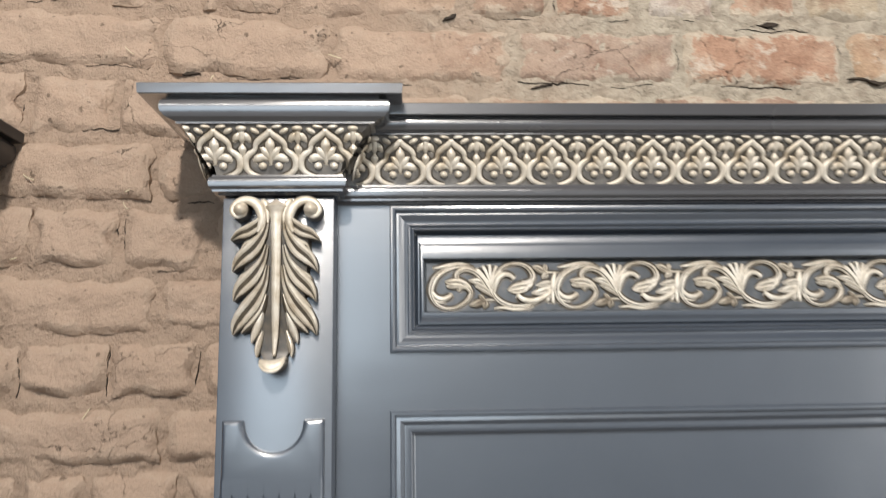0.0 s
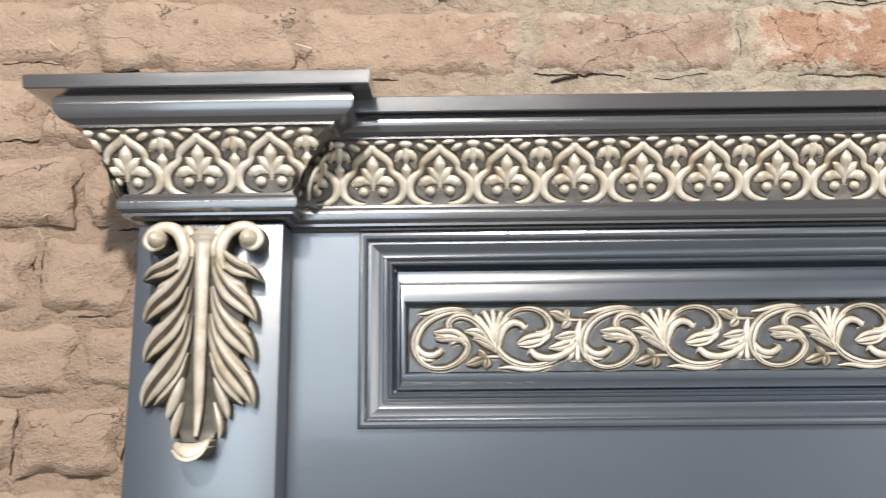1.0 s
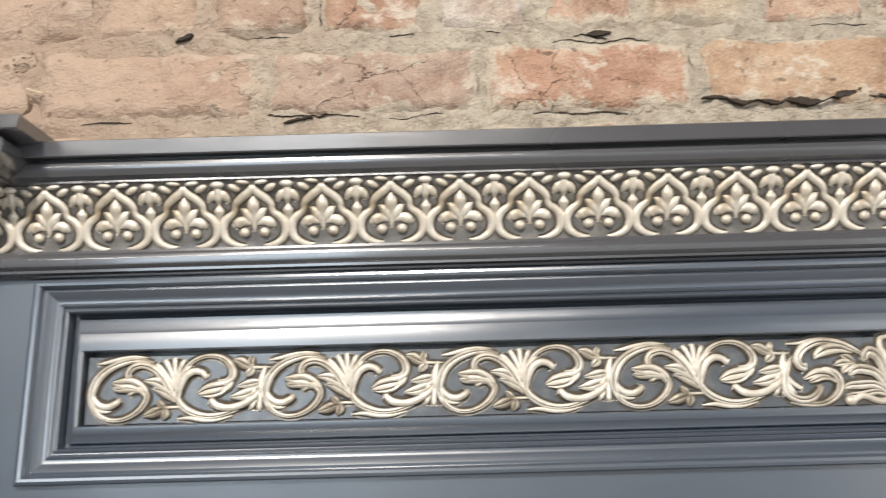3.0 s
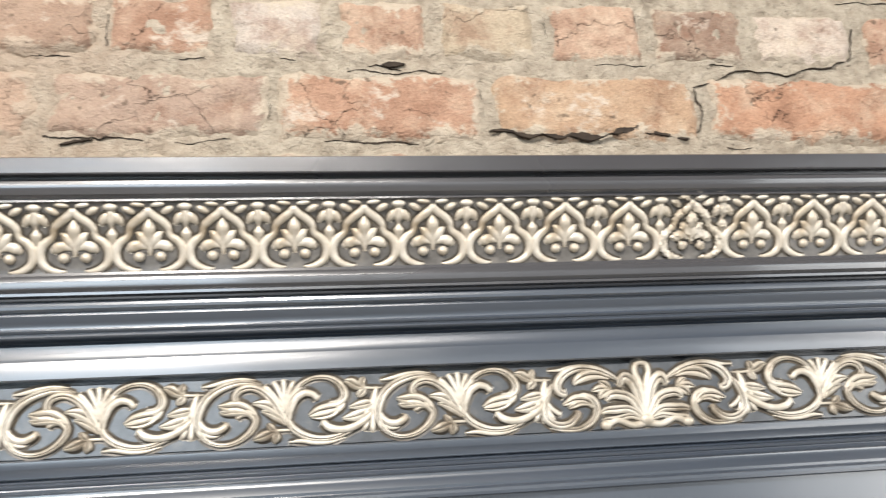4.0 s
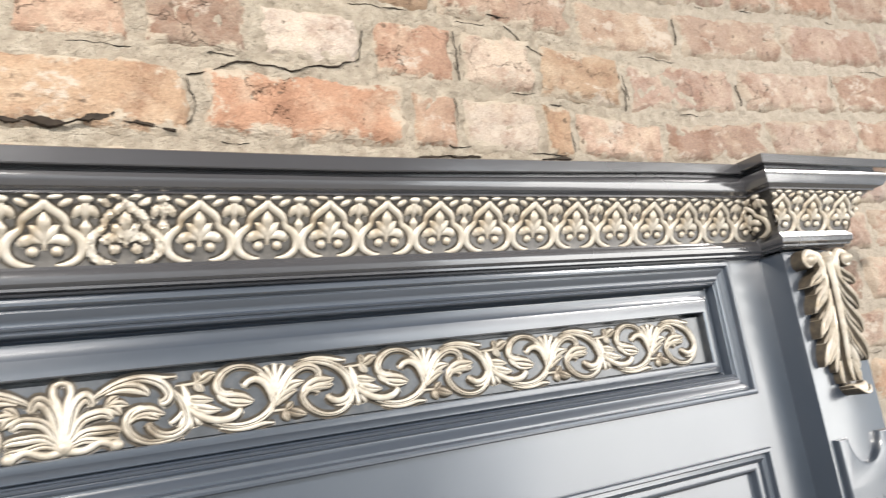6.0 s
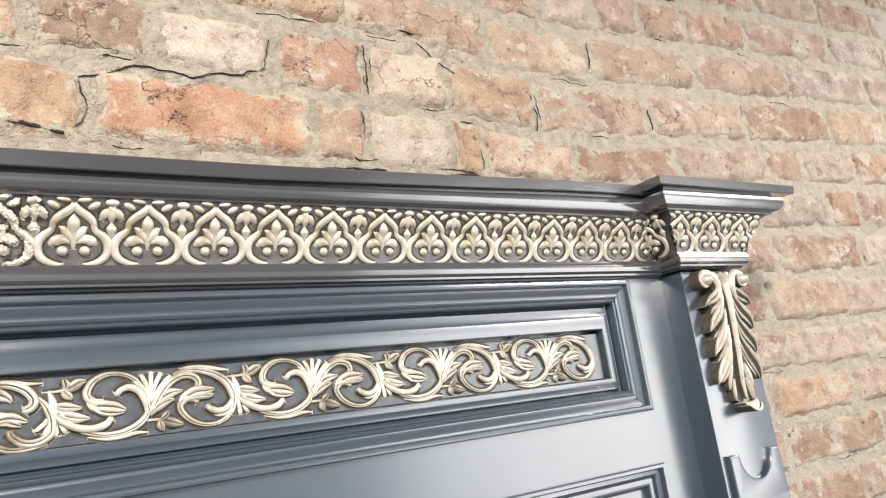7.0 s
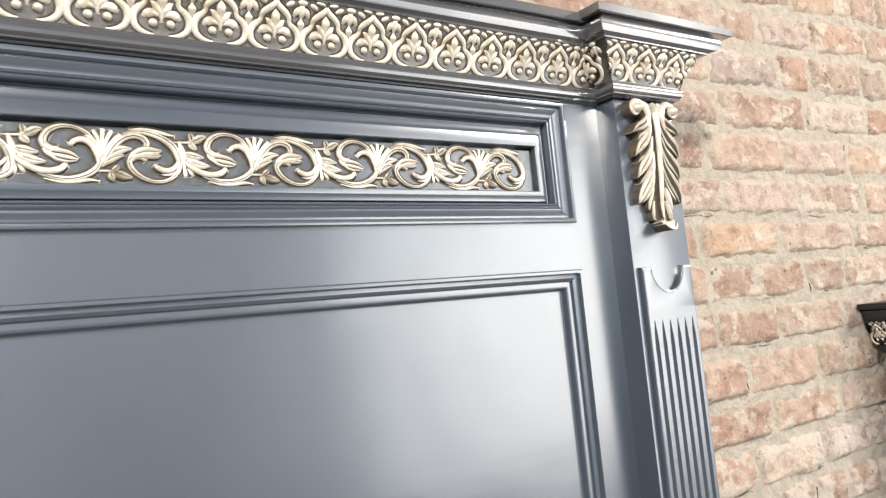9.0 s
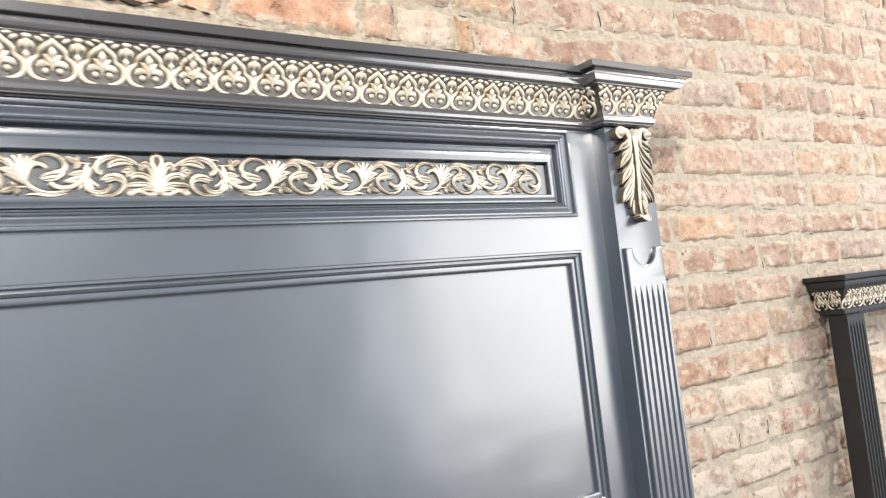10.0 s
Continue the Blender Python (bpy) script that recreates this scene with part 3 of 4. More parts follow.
# the bed of the carved band: an outer flat, a slope, an inner flat, then a narrow groove round the sunk carving
bed, FIELD = Build(), 0.0190
fx0, fx1, fz0, fz1 = -0.7345, 0.7265, 1.5160, 1.5800
bed.loft([[(x0, y, z0), (x1, y, z0), (x1, y, z1), (x0, y, z1)] for x0, x1, z0, z1, y in (
    (-0.7425, 0.7425, 1.5010, 1.6100, 0.0200), (-0.7425, 0.7425, 1.5010, 1.6100, 0.0152), (-0.7418, 0.7418, 1.5018, 1.6092, 0.0145), (-0.7405, 0.7390, 1.5032, 1.6030, 0.0143),
    (-0.7385, 0.7350, 1.5085, 1.5965, 0.0108), (-0.7380, 0.7340, 1.5095, 1.5955, 0.0104), (fx0 - 0.0015, fx1 + 0.0015, fz0 - 0.0012, fz1 + 0.0012, 0.0104), (fx0, fx1, fz0, fz1, 0.0118),
    (fx0, fx1, fz0, fz1, 0.0330), (fx0 + 0.0020, fx1 - 0.0035, fz0 + 0.0006, fz1 - 0.0034, 0.0330), (fx0 + 0.0020, fx1 - 0.0035, fz0 + 0.0006, fz1 - 0.0034, FIELD + 0.0008),
    (fx0 + 0.0030, fx1 - 0.0045, fz0 + 0.0012, fz1 - 0.0044, FIELD))], True, False)
k = len(bed.v)
bed.worn = list(range(len(bed.f) - 16, len(bed.f) + 1))
bed.f.append((k - 4, k - 3, k - 2, k - 1))
band = part("carved_band", bed.mesh("carved_band", PAINT, 30, FIELD_PAINT), board)
LOW = [(0.0, 0.002), (0.0, -0.0050), (0.0015, -0.0065), (0.0050, -0.0065), (0.0065, -0.0045), (0.0070, -0.0005), (0.0115, -0.0015), (0.0150, 0.0010), (0.0165, 0.0045), (0.0215, 0.0040),
       (0.0250, 0.0055), (0.0265, 0.0085), (0.0275, 0.0125), (0.0300, 0.0136)]
part("moulding", ring_moulding(-FR_X, FR_X, z2b, z2t, LOW, False).mesh("lower_moulding", PAINT, 30), board)
part("panel", Build().box(-FR_X + 0.0285, FR_X - 0.0285, 0.0131, 0.030, z2b + 0.0285, z2t - 0.0285).mesh("panel", PAINT), board)

# -- scroll carving; one repeat is drawn 757 wide and about 320 high, from lower fan to lower fan --
SX, FOOT_Z, BAND_H = 0.1535 / 757, 1.5166, 0.0610


def on_band(x, z, h):
    return (x, FIELD - h, z)


def blade(build, to_world, points, prof, glazed, steps=6, flip=1):
    """A carved leaf blade: rows of (u, v, half width); prof: rows of (offset in half widths, height in metres)."""
    s = spline(points, steps)
    n, k = len(s), len(prof)
    d = np.gradient(s[:, :2], axis=0)
    d /= np.maximum(np.linalg.norm(d, axis=1), 1e-9)[:, None]
    side = np.stack([-d[:, 1], d[:, 0]], 1) * flip
    most = max(s[:, 2])
    verts = []
    for i in range(n):
        w = max(s[i, 2], 1e-5)
        f = 0.35 + 0.65 * (w / most) ** 0.7
        verts += [to_world(s[i, 0] + side[i, 0] * w * c, s[i, 1] + side[i, 1] * w * c, h * f if h > 0 else h) for c, h in prof]
    faces = [(i * k + j, i * k + j + 1, (i + 1) * k + j + 1, (i + 1) * k + j) for i in range(n - 1) for j in range(k - 1)]
    for i in (0, n - 1):
        faces.append(tuple(i * k + j for j in range(k)))
    build.add(verts, faces, [i for i in range((n - 1) * (k - 1)) if i % (k - 1) in glazed])


def scroll_rows(pts, thick=1.28):
    rows = []
    for X, Y, w in pts:
        foot, head = 431 - 0.0237 * X, 105 - 0.017 * X
        rows.append(((X - 28) * SX, FOOT_Z + BAND_H * (foot - Y) / (foot - head), w * SX * thick))
    return rows


LEAF_PROF = [(1.62, 0.0003), (1.0, 0.0022), (0.72, 0.0042), (0.40, 0.0047), (0.12, 0.0034), (-0.10, 0.0020), (-0.40, 0.0034), (-0.72, 0.0034), (-1.0, 0.0018), (-1.62, 0.0003)]


def scroll_pieces():
    """One repeat of the scroll: two rings with their curls and leaves, the fans, two sprigs."""
    out = []

    def piece(name):
        out.append((name, Build()))

    def S(*pts, high=1.0, lined=False):
        stroke(out[-1][1], on_band, scroll_rows(pts), 5, high * 1.25, groove=0.30 if lined else 0.0, glaze=3, lined=lined, fringe=0.0019)

    def L(*pts, flip=1):
        blade(out[-1][1], on_band, scroll_rows(pts, 1.5), LEAF_PROF, (0, 4, 8), 5, flip)

    # ring before the upper fan
    piece("scroll_ring")
    S((318, 140, 4), (262, 130, 9), (200, 138, 12), (132, 168, 15), (84, 215, 17), (61, 275, 16), (62, 330, 12), (92, 382, 9), (145, 407, 8), (205, 402, 9), (258, 372, 11), (292, 328, 12), (296, 292, 12), (272, 272, 11), (240, 274, 11), (222, 286, 11), lined=True)
    piece("scroll_tip")
    S((72, 146, 3), (112, 140, 8), (168, 124, 9), (232, 113, 7), (292, 118, 3))
    piece("scroll_curl")
    S((58, 245, 6), (66, 300, 11), (96, 338, 14), (136, 346, 15), (166, 332, 15), (178, 316, 11))
    S((70, 330, 4), (98, 362, 8), (132, 368, 7), (158, 356, 3))
    piece("scroll_leaf")
    L((300, 300, 8), (272, 262, 14), (226, 240, 17), (182, 240, 15), (142, 234, 4))
    L((292, 290, 5), (262, 268, 9), (215, 262, 11), (170, 266, 8), (148, 258, 3))
    # upper fan with its stem and leaves
    piece("fan_stem")
    S((214, 212, 13), (213, 190, 13), (232, 164, 14), (276, 153, 14), (326, 172, 15), (366, 212, 15), (398, 266, 14), (424, 318, 9), lined=True)
    for pts in (((418, 262, 7), (384, 208, 9), (352, 168, 11), (334, 150, 8)), ((420, 252, 7), (398, 186, 9), (380, 146, 11), (372, 132, 8)),
                ((422, 250, 7), (416, 186, 9), (414, 142, 11), (412, 124, 8)), ((426, 256, 7), (432, 192, 9), (446, 150, 11), (454, 132, 8)),
                ((428, 264, 7), (446, 212, 9), (470, 172, 10), (484, 156, 7))):
        piece("fan_petal")
        S(*pts, high=0.85)
    piece("scroll_leaf")
    L((412, 292, 6), (382, 258, 14), (338, 232, 14), (284, 226, 4))
    L((424, 322, 6), (398, 292, 13), (362, 272, 12), (322, 262, 4))
    # ring after the upper fan
    piece("scroll_ring")
    S((424, 322, 8), (434, 250, 9), (452, 190, 9), (488, 142, 9), (540, 116, 9), (596, 114, 10), (644, 138, 13), (670, 178, 15), (668, 212, 15), (642, 234, 14), (610, 238, 13), lined=True)
    piece("scroll_curl")
    S((438, 315, 6), (445, 258, 13), (466, 208, 16), (502, 184, 16), (536, 190, 14), (554, 208, 13))
    piece("scroll_leaf")
    L((672, 205, 6), (648, 246, 14), (600, 258, 16), (558, 268, 13), (520, 286, 4), flip=-1)
    L((655, 252, 5), (616, 280, 10), (570, 292, 9), (528, 294, 3), flip=-1)
    piece("scroll_stem")
    S((430, 300, 8), (452, 340, 13), (496, 372, 13), (560, 389, 11), (632, 382, 10), (702, 350, 12), (756, 300, 13), (790, 245, 9), lined=True)
    piece("scroll_tip")
    S((436, 402, 3), (486, 398, 9), (548, 408, 9), (608, 407, 7), (672, 388, 3))
    piece("scroll_curl")
    S((792, 268, 8), (762, 310, 14), (712, 340, 16), (656, 352, 16), (608, 342, 16), (582, 318, 13))
    # leaves over the lower fan
    piece("scroll_leaf")
    L((790, 262, 6), (752, 282, 14), (712, 296, 14), (662, 304, 4))
    L((798, 232, 6), (764, 240, 13), (734, 246, 12), (692, 254, 4))
    # sprigs
    piece("sprig")
    S((836, 166, 3), (794, 168, 6), (756, 166, 7))
    L((762, 168, 4), (724, 154, 13), (700, 138, 12), (672, 132, 4))
    L((758, 168, 4), (748, 146, 10), (752, 128, 9), (756, 114, 3))
    L((762, 166, 4), (752, 182, 11), (738, 196, 10), (726, 208, 3))
    piece("sprig")
    S((466, 352, 3), (424, 348, 6), (382, 350, 7))
    L((384, 352, 4), (348, 366, 13), (320, 378, 12), (288, 388, 4))
    L((382, 352, 4), (366, 342, 10), (356, 330, 9), (346, 316, 3))
    L((384, 352, 4), (384, 374, 11), (380, 390, 10), (374, 408, 3))
    return [(name, b.mesh(name, BAND_GILT, 60, GLAZE_SHADE)) for name, b in out]


def lower_fan():
    out = []
    for pts in (((784, 282, 7), (760, 330, 9), (730, 360, 11), (712, 372, 8)), ((788, 276, 7), (774, 340, 9), (760, 376, 11), (752, 390, 8)),
                ((792, 276, 7), (792, 342, 9), (790, 382, 11), (790, 398, 8)), ((796, 278, 7), (810, 338, 9), (826, 374, 11), (834, 386, 8)),
                ((800, 284, 7), (824, 328, 9), (850, 354, 10), (868, 364, 7))):
        out.append(("fan_petal", Build()))
        stroke(out[-1][1], on_band, scroll_rows([(x - 757, y - 18, w) for x, y, w in pts]), 5, 1.05, glaze=3, fringe=0.0019)
    out.append(("fan_stem", Build()))
    stroke(out[-1][1], on_band, scroll_rows([(x - 757, y - 18, w) for x, y, w in ((812, 196, 5), (800, 240, 12), (793, 286, 14), (790, 330, 6))]), 5, 1.0, fringe=0.0019)
    return [(name, b.mesh(name, BAND_GILT, 60, GLAZE_SHADE)) for name, b in out]


PIECES, FAN = scroll_pieces(), lower_fan()
for side, first, pitch in ((1, -0.1185, 0.1535), (-1, 0.0785, 0.1580)):
    for i in range(4):
        for name, me, x in [(name, me, first - side * (i + 1) * pitch) for name, me in PIECES] + [(name, me, first - side * i * pitch) for name, me in FAN]:
            part(name, me, band, m=pose(x, 0, 0)).scale = (side * pitch / 0.1535, 1, 1)


SHELL_Z = 1.5195


def shell():
    """The palmette in the middle of the band: a keyhole lobe on a curled base."""
    bd, z0 = Build(), SHELL_Z
    for s in (-1, 1):
        stroke(bd, on_band, [(0, z0 + 0.001, 0.0034), (s * 0.014, z0 - 0.0005, 0.0032), (s * 0.027, z0 + 0.0045, 0.0032), (s * 0.037, z0 + 0.001, 0.0034)], 5, 1.0, fringe=0.0019)
        knob(bd, on_band, s * 0.039, z0 + 0.0005, 0.0060, 0.0050, 0.0052)
        stroke(bd, on_band, [(s * 0.0012, z0 + 0.004, 0.0026), (s * 0.003, z0 + 0.034, 0.0035), (s * 0.0064, z0 + 0.046, 0.0030), (s * 0.0052, z0 + 0.0535, 0.0028), (0, z0 + 0.0562, 0.0027)], 5, 1.1, fringe=0.0019)
    knob(bd, on_band, 0, z0 + 0.004, 0.0075, 0.0065, 0.0058)
    return bd.mesh("shell", BAND_GILT, 60, GLAZE_SHADE)


def shell_lobe(s, a, ln, w):
    bd, z0 = Build(), SHELL_Z
    ex, ez = s * math.sin(a) * ln, math.cos(a) * ln
    stroke(bd, on_band, [(s * 0.001, z0 + 0.003, 0.0025), (ex * 0.40, z0 + 0.004 + ez * 0.66, w * 0.9), (ex * 0.80, z0 + ez * 0.98, w), (ex * 1.03, z0 + ez * 0.95, w * 0.85), (ex * 1.14, z0 + ez * 0.84, w * 0.6)],
           5, 0.95, groove=0.4, lined=True, fringe=0.0019)
    return bd.mesh("shell_lobe", BAND_GILT, 60, GLAZE_SHADE)


def half_scroll():
    """The short scroll between the shell and the first fan, drawn for the +x side, 370 wide from one to the other."""
    out = []

    def rows(pts, thick=1.25):
        r = []
        for X, Y, w in pts:
            foot, head = 370 - 0.0573 * X, 102 - 0.036 * X
            r.append(((X - 595) * 0.0002655, FOOT_Z + BAND_H * (foot - Y) / (foot - head), w * 0.000262 * thick))
        return r

    def S(*pts, high=1.0, lined=False):
        stroke(out[-1][1], on_band, rows(pts), 5, high * 1.25, groove=0.30 if lined else 0.0, glaze=3, lined=lined, fringe=0.0019)

    def L(*pts, flip=1):
        blade(out[-1][1], on_band, rows(pts, 1.45), LEAF_PROF, (0, 4, 8), 5, flip)

    out.append(("scroll_curl", Build()))
    S((682, 150, 4), (706, 132, 8), (758, 104, 11), (826, 92, 12), (880, 112, 14), (906, 146, 14), (902, 172, 13), (884, 184, 12), lined=True)
    L((716, 138, 4), (756, 122, 10), (800, 122, 13), (834, 138, 9), (846, 154, 3))
    S((780, 92, 3), (836, 84, 6), (890, 94, 6), (934, 94, 3))
    out.append(("scroll_stem", Build()))
    S((918, 140, 4), (942, 176, 10), (956, 222, 12), (952, 268, 12), (916, 294, 12), (876, 294, 12), (846, 272, 11), (838, 254, 9), lined=True)
    out.append(("scroll_ring", Build()))
    S((940, 300, 4), (890, 312, 8), (836, 314, 9), (792, 292, 11), (772, 254, 12), (782, 216, 12), (812, 198, 11), (836, 200, 8), lined=True)
    L((778, 240, 6), (806, 214, 11), (846, 208, 12), (890, 222, 3))
    L((800, 228, 4), (828, 222, 7), (852, 228, 7), (872, 236, 3))
    out.append(("sprig", Build()))
    S((666, 190, 3), (694, 190, 5), (722, 184, 5))
    L((718, 184, 4), (738, 190, 10), (752, 202, 8), (760, 214, 2))
    L((718, 182, 4), (744, 176, 9), (764, 176, 8), (784, 182, 2))
    L((716, 182, 4), (728, 166, 8), (740, 156, 8), (754, 148, 2))
    return [(name, b.mesh(name, BAND_GILT, 60, GLAZE_SHADE)) for name, b in out]


MID = -0.0215          # the shell's middle
for name, me in half_scroll():
    part(name, me, band, m=pose(MID, 0, 0))
    part(name, me, band, m=pose(MID, 0, 0)).scale = (-0.985, 1, 1)
part("shell", shell(), band, "cream-gilt carved shell", pose(MID, 0, 0.0005))
for side in (-1, 1):
    for row in ((0.42, 0.047, 0.0058), (0.84, 0.042, 0.0050), (1.20, 0.039, 0.0043), (1.42, 0.036, 0.0034)):
        part("shell_lobe", shell_lobe(side, *row), band, m=pose(MID, 0, 0.0005))


# -- pilasters --
def pilaster(c):
    bd = Build()
    bd.box(c - HALF, c + HALF, -PIL, 0.0495, 0.0, 1.6455, 0.0012)
    body = part("pilaster", bd.mesh("pilaster", PAINT, 40), board)
    # raised plate: a round bite out of its top, six pointed flutes
    hw, y1, top, r, mid = 0.0555, -PIL - 0.0085, 1.3955, 0.0325, 1.3940
    arc = [(c + r * math.cos(a), mid - 0.0005 + r * math.sin(a) * 1.02) for a in np.linspace(0, -math.pi, 15)]
    out = [(c + hw, 1.334), (c + hw, top)] + [(c + r + 0.001, top)] + arc + [(c - r - 0.001, top), (c - hw, top), (c - hw, 1.334)]
    pl = Build()
    n = len(out)

    def rim(d, y):
        ring = []
        for i, (x, z) in enumerate(out):
            if 3 <= i < 18:
                f = 1 + d / r
                ring.append((c + (x - c) * f, y, mid + (z - mid) * f))
            else:
                ring.append((x + (d if abs(x - c) < hw * 0.9 else -d) * (1 if x > c else -1), y, z - d if z > 1.34 else z))
        return ring

    pl.loft([rim(0, -PIL + 0.001), rim(0, y1 + 0.0045), rim(0.0006, y1 + 0.0026), rim(0.0018, y1 + 0.0010), rim(0.0036, y1 + 0.0002), rim(0.0055, y1)], True, False)
    pl.f.append(tuple(range(5 * n, 6 * n)))
    flutes = [c + (i - 2.5) * 0.0168 for i in range(6)]

    def row(z, depth, width):
        pts = [(c - hw, -PIL + 0.001, z), (c - hw, y1 + 0.0030, z), (c - hw + 0.0012, y1 + 0.0008, z), (c - hw + 0.0030, y1, z)]
        for x in flutes:
            pts += [(x - width, y1, z), (x - width * 0.25, y1 + depth, z), (x + width * 0.25, y1 + depth, z), (x + width, y1, z)]
        return pts + [(c + hw - 0.0030, y1, z), (c + hw - 0.0012, y1 + 0.0008, z), (c + hw, y1 + 0.0030, z), (c + hw, -PIL + 0.001, z)]

    pl.loft([row(1.334, 0, 0.0004), row(1.318, 0.0, 0.0006), row(1.300, 0.0045, 0.0030), row(1.285, 0.0060, 0.0042), row(0.30, 0.0060, 0.0042), row(0.27, 0, 0.0006), row(0.24, 0, 0.0004)], False, False)
    part("fluted_plate", pl.mesh("fluted_plate", PAINT, 22), body, "raised plate with pointed flutes")
    part("plinth", Build().box(c - 0.072, c + 0.072, -PIL - 0.018, 0.0495, 0.0, 0.20, 0.004).mesh("plinth", PAINT, 40), body)
    return body


LOBE_PROF = [(1.06, -0.001), (1.0, 0.0068), (0.84, 0.0098), (0.58, 0.0108), (0.28, 0.0092), (0.02, 0.0062), (-0.16, 0.0050), (-0.30, 0.0060), (-0.56, 0.0078), (-0.82, 0.0066), (-1.0, 0.0034), (-1.06, -0.001)]
STRAND_PROF = [(1.08, -0.001), (1.0, 0.0040), (0.6, 0.0068), (0.1, 0.0070), (-0.5, 0.0048), (-1.0, 0.0022), (-1.08, -0.001)]


def leaf_mesh():
    """Acanthus drop: stem, paired lobes that end in a point, each with a ridge, a cut line and a thinner strand under it; two volutes, a scooped tip."""
    bd = Build()
    K, Q = 0.000210, 0.0002180

    def surf(x, z, h):
        t = min(max((1.6436 - z) / 0.2, 0), 1)
        lift = float(np.interp(t, (0, 0.1, 0.22, 0.4, 0.58, 0.78, 0.88, 1.0), (0.010, 0.013, 0.014, 0.012, 0.010, 0.006, 0.007, 0.017)))
        return (x, -PIL - lift - h if h >= 0 else -PIL + 0.002, z)

    def rows(pts, s):
        return [(s * (X - (335 - 0.052 * (Y - 40))) * K, 1.6412 - (Y - 22) * Q, w * K) for X, Y, w in pts]

    def S(pts, s=1, high=0.8, base=0.0, groove=0.0):
        stroke(bd, surf, rows(pts, s), 6, high, base, groove, 2 if groove else 1, groove > 0)

    S([(330, 190, 165), (322, 300, 170), (308, 560, 150), (298, 740, 110), (294, 850, 55)], 1, 0.03)
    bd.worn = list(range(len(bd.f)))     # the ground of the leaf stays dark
    lobes = (((388, 92, 10), (412, 150, 24), (462, 192, 31), (516, 214, 24), (560, 244, 3)),
             ((372, 118, 9), (388, 208, 20), (434, 284, 36), (490, 334, 34), (522, 370, 20), (540, 404, 3)),
             ((366, 268, 9), (384, 350, 20), (428, 426, 36), (482, 482, 35), (510, 520, 20), (524, 554, 3)),
             ((356, 372, 9), (370, 470, 20), (414, 560, 37), (470, 632, 38), (502, 680, 26), (518, 724, 4)))
    strands = (((380, 130, 6), (396, 206, 13), (440, 252, 17), (480, 268, 13), (504, 292, 3)),
               ((368, 270, 6), (392, 352, 14), (438, 406, 17), (484, 428, 12), (510, 446, 3)),
               ((360, 390, 6), (376, 460, 14), (420, 524, 17), (466, 566, 13), (498, 590, 3)),
               ((352, 520, 6), (372, 600, 14), (410, 660, 18), (446, 694, 14), (474, 716, 4)))
    small = (((366, 612, 8), (384, 664, 19), (402, 712, 20), (412, 744, 14), (416, 768, 4)), ((362, 706, 7), (376, 756, 15), (384, 800, 15), (384, 838, 4)))
    for s in (-1, 1):
        for pts in strands:
            blade(bd, surf, rows([(x, y, w * 1.3) for x, y, w in pts], s), STRAND_PROF, (0, 3, 4, 5), 6, s)
        for pts in lobes:
            blade(bd, surf, rows([(x, y, w * 1.14) for x, y, w in pts], s), LOBE_PROF, (0, 4, 5, 9, 10), 6, s)
        for pts in small:
            blade(bd, surf, rows(pts, s), STRAND_PROF, (0, 5), 6, s)
        # volute
        S([(420, 200, 8), (402, 140, 22), (418, 78, 28), (458, 40, 26), (510, 30, 22), (552, 52, 18), (564, 90, 15), (538, 118, 13), (500, 108, 11), (488, 82, 9)], s, 0.8, 0.006)
        S([(372, 150, 8), (376, 96, 16), (392, 52, 20), (412, 30, 14)], s, 0.8, 0.004)
        knob(bd, surf, s * (520 - 333) * K, 1.6412 - 58 * Q, 44 * K, 44 * K, 0.018)
    S([(335, 66, 58), (335, 84, 46), (334, 124, 31), (328, 300, 25), (318, 500, 23), (306, 700, 18), (296, 828, 9)], 1, 0.8, 0.006)
    # the scooped tip
    S([(226, 852, 8), (250, 872, 24), (290, 882, 31), (330, 868, 24), (354, 842, 8)], 1, 0.55, 0.010)
    S([(226, 874, 4), (256, 900, 8), (292, 908, 9), (328, 896, 8), (356, 866, 4)], 1, 0.9, 0.014)
    return bd.mesh("acanthus_leaf", GILT, 50, GLAZE_SHADE)


LEAF = leaf_mesh()
for c in CX:
    body = pilaster(c)
    leaf = part("acanthus_leaf", LEAF, body, "cream-gilt carved acanthus leaf", pose(c, 0, 0))


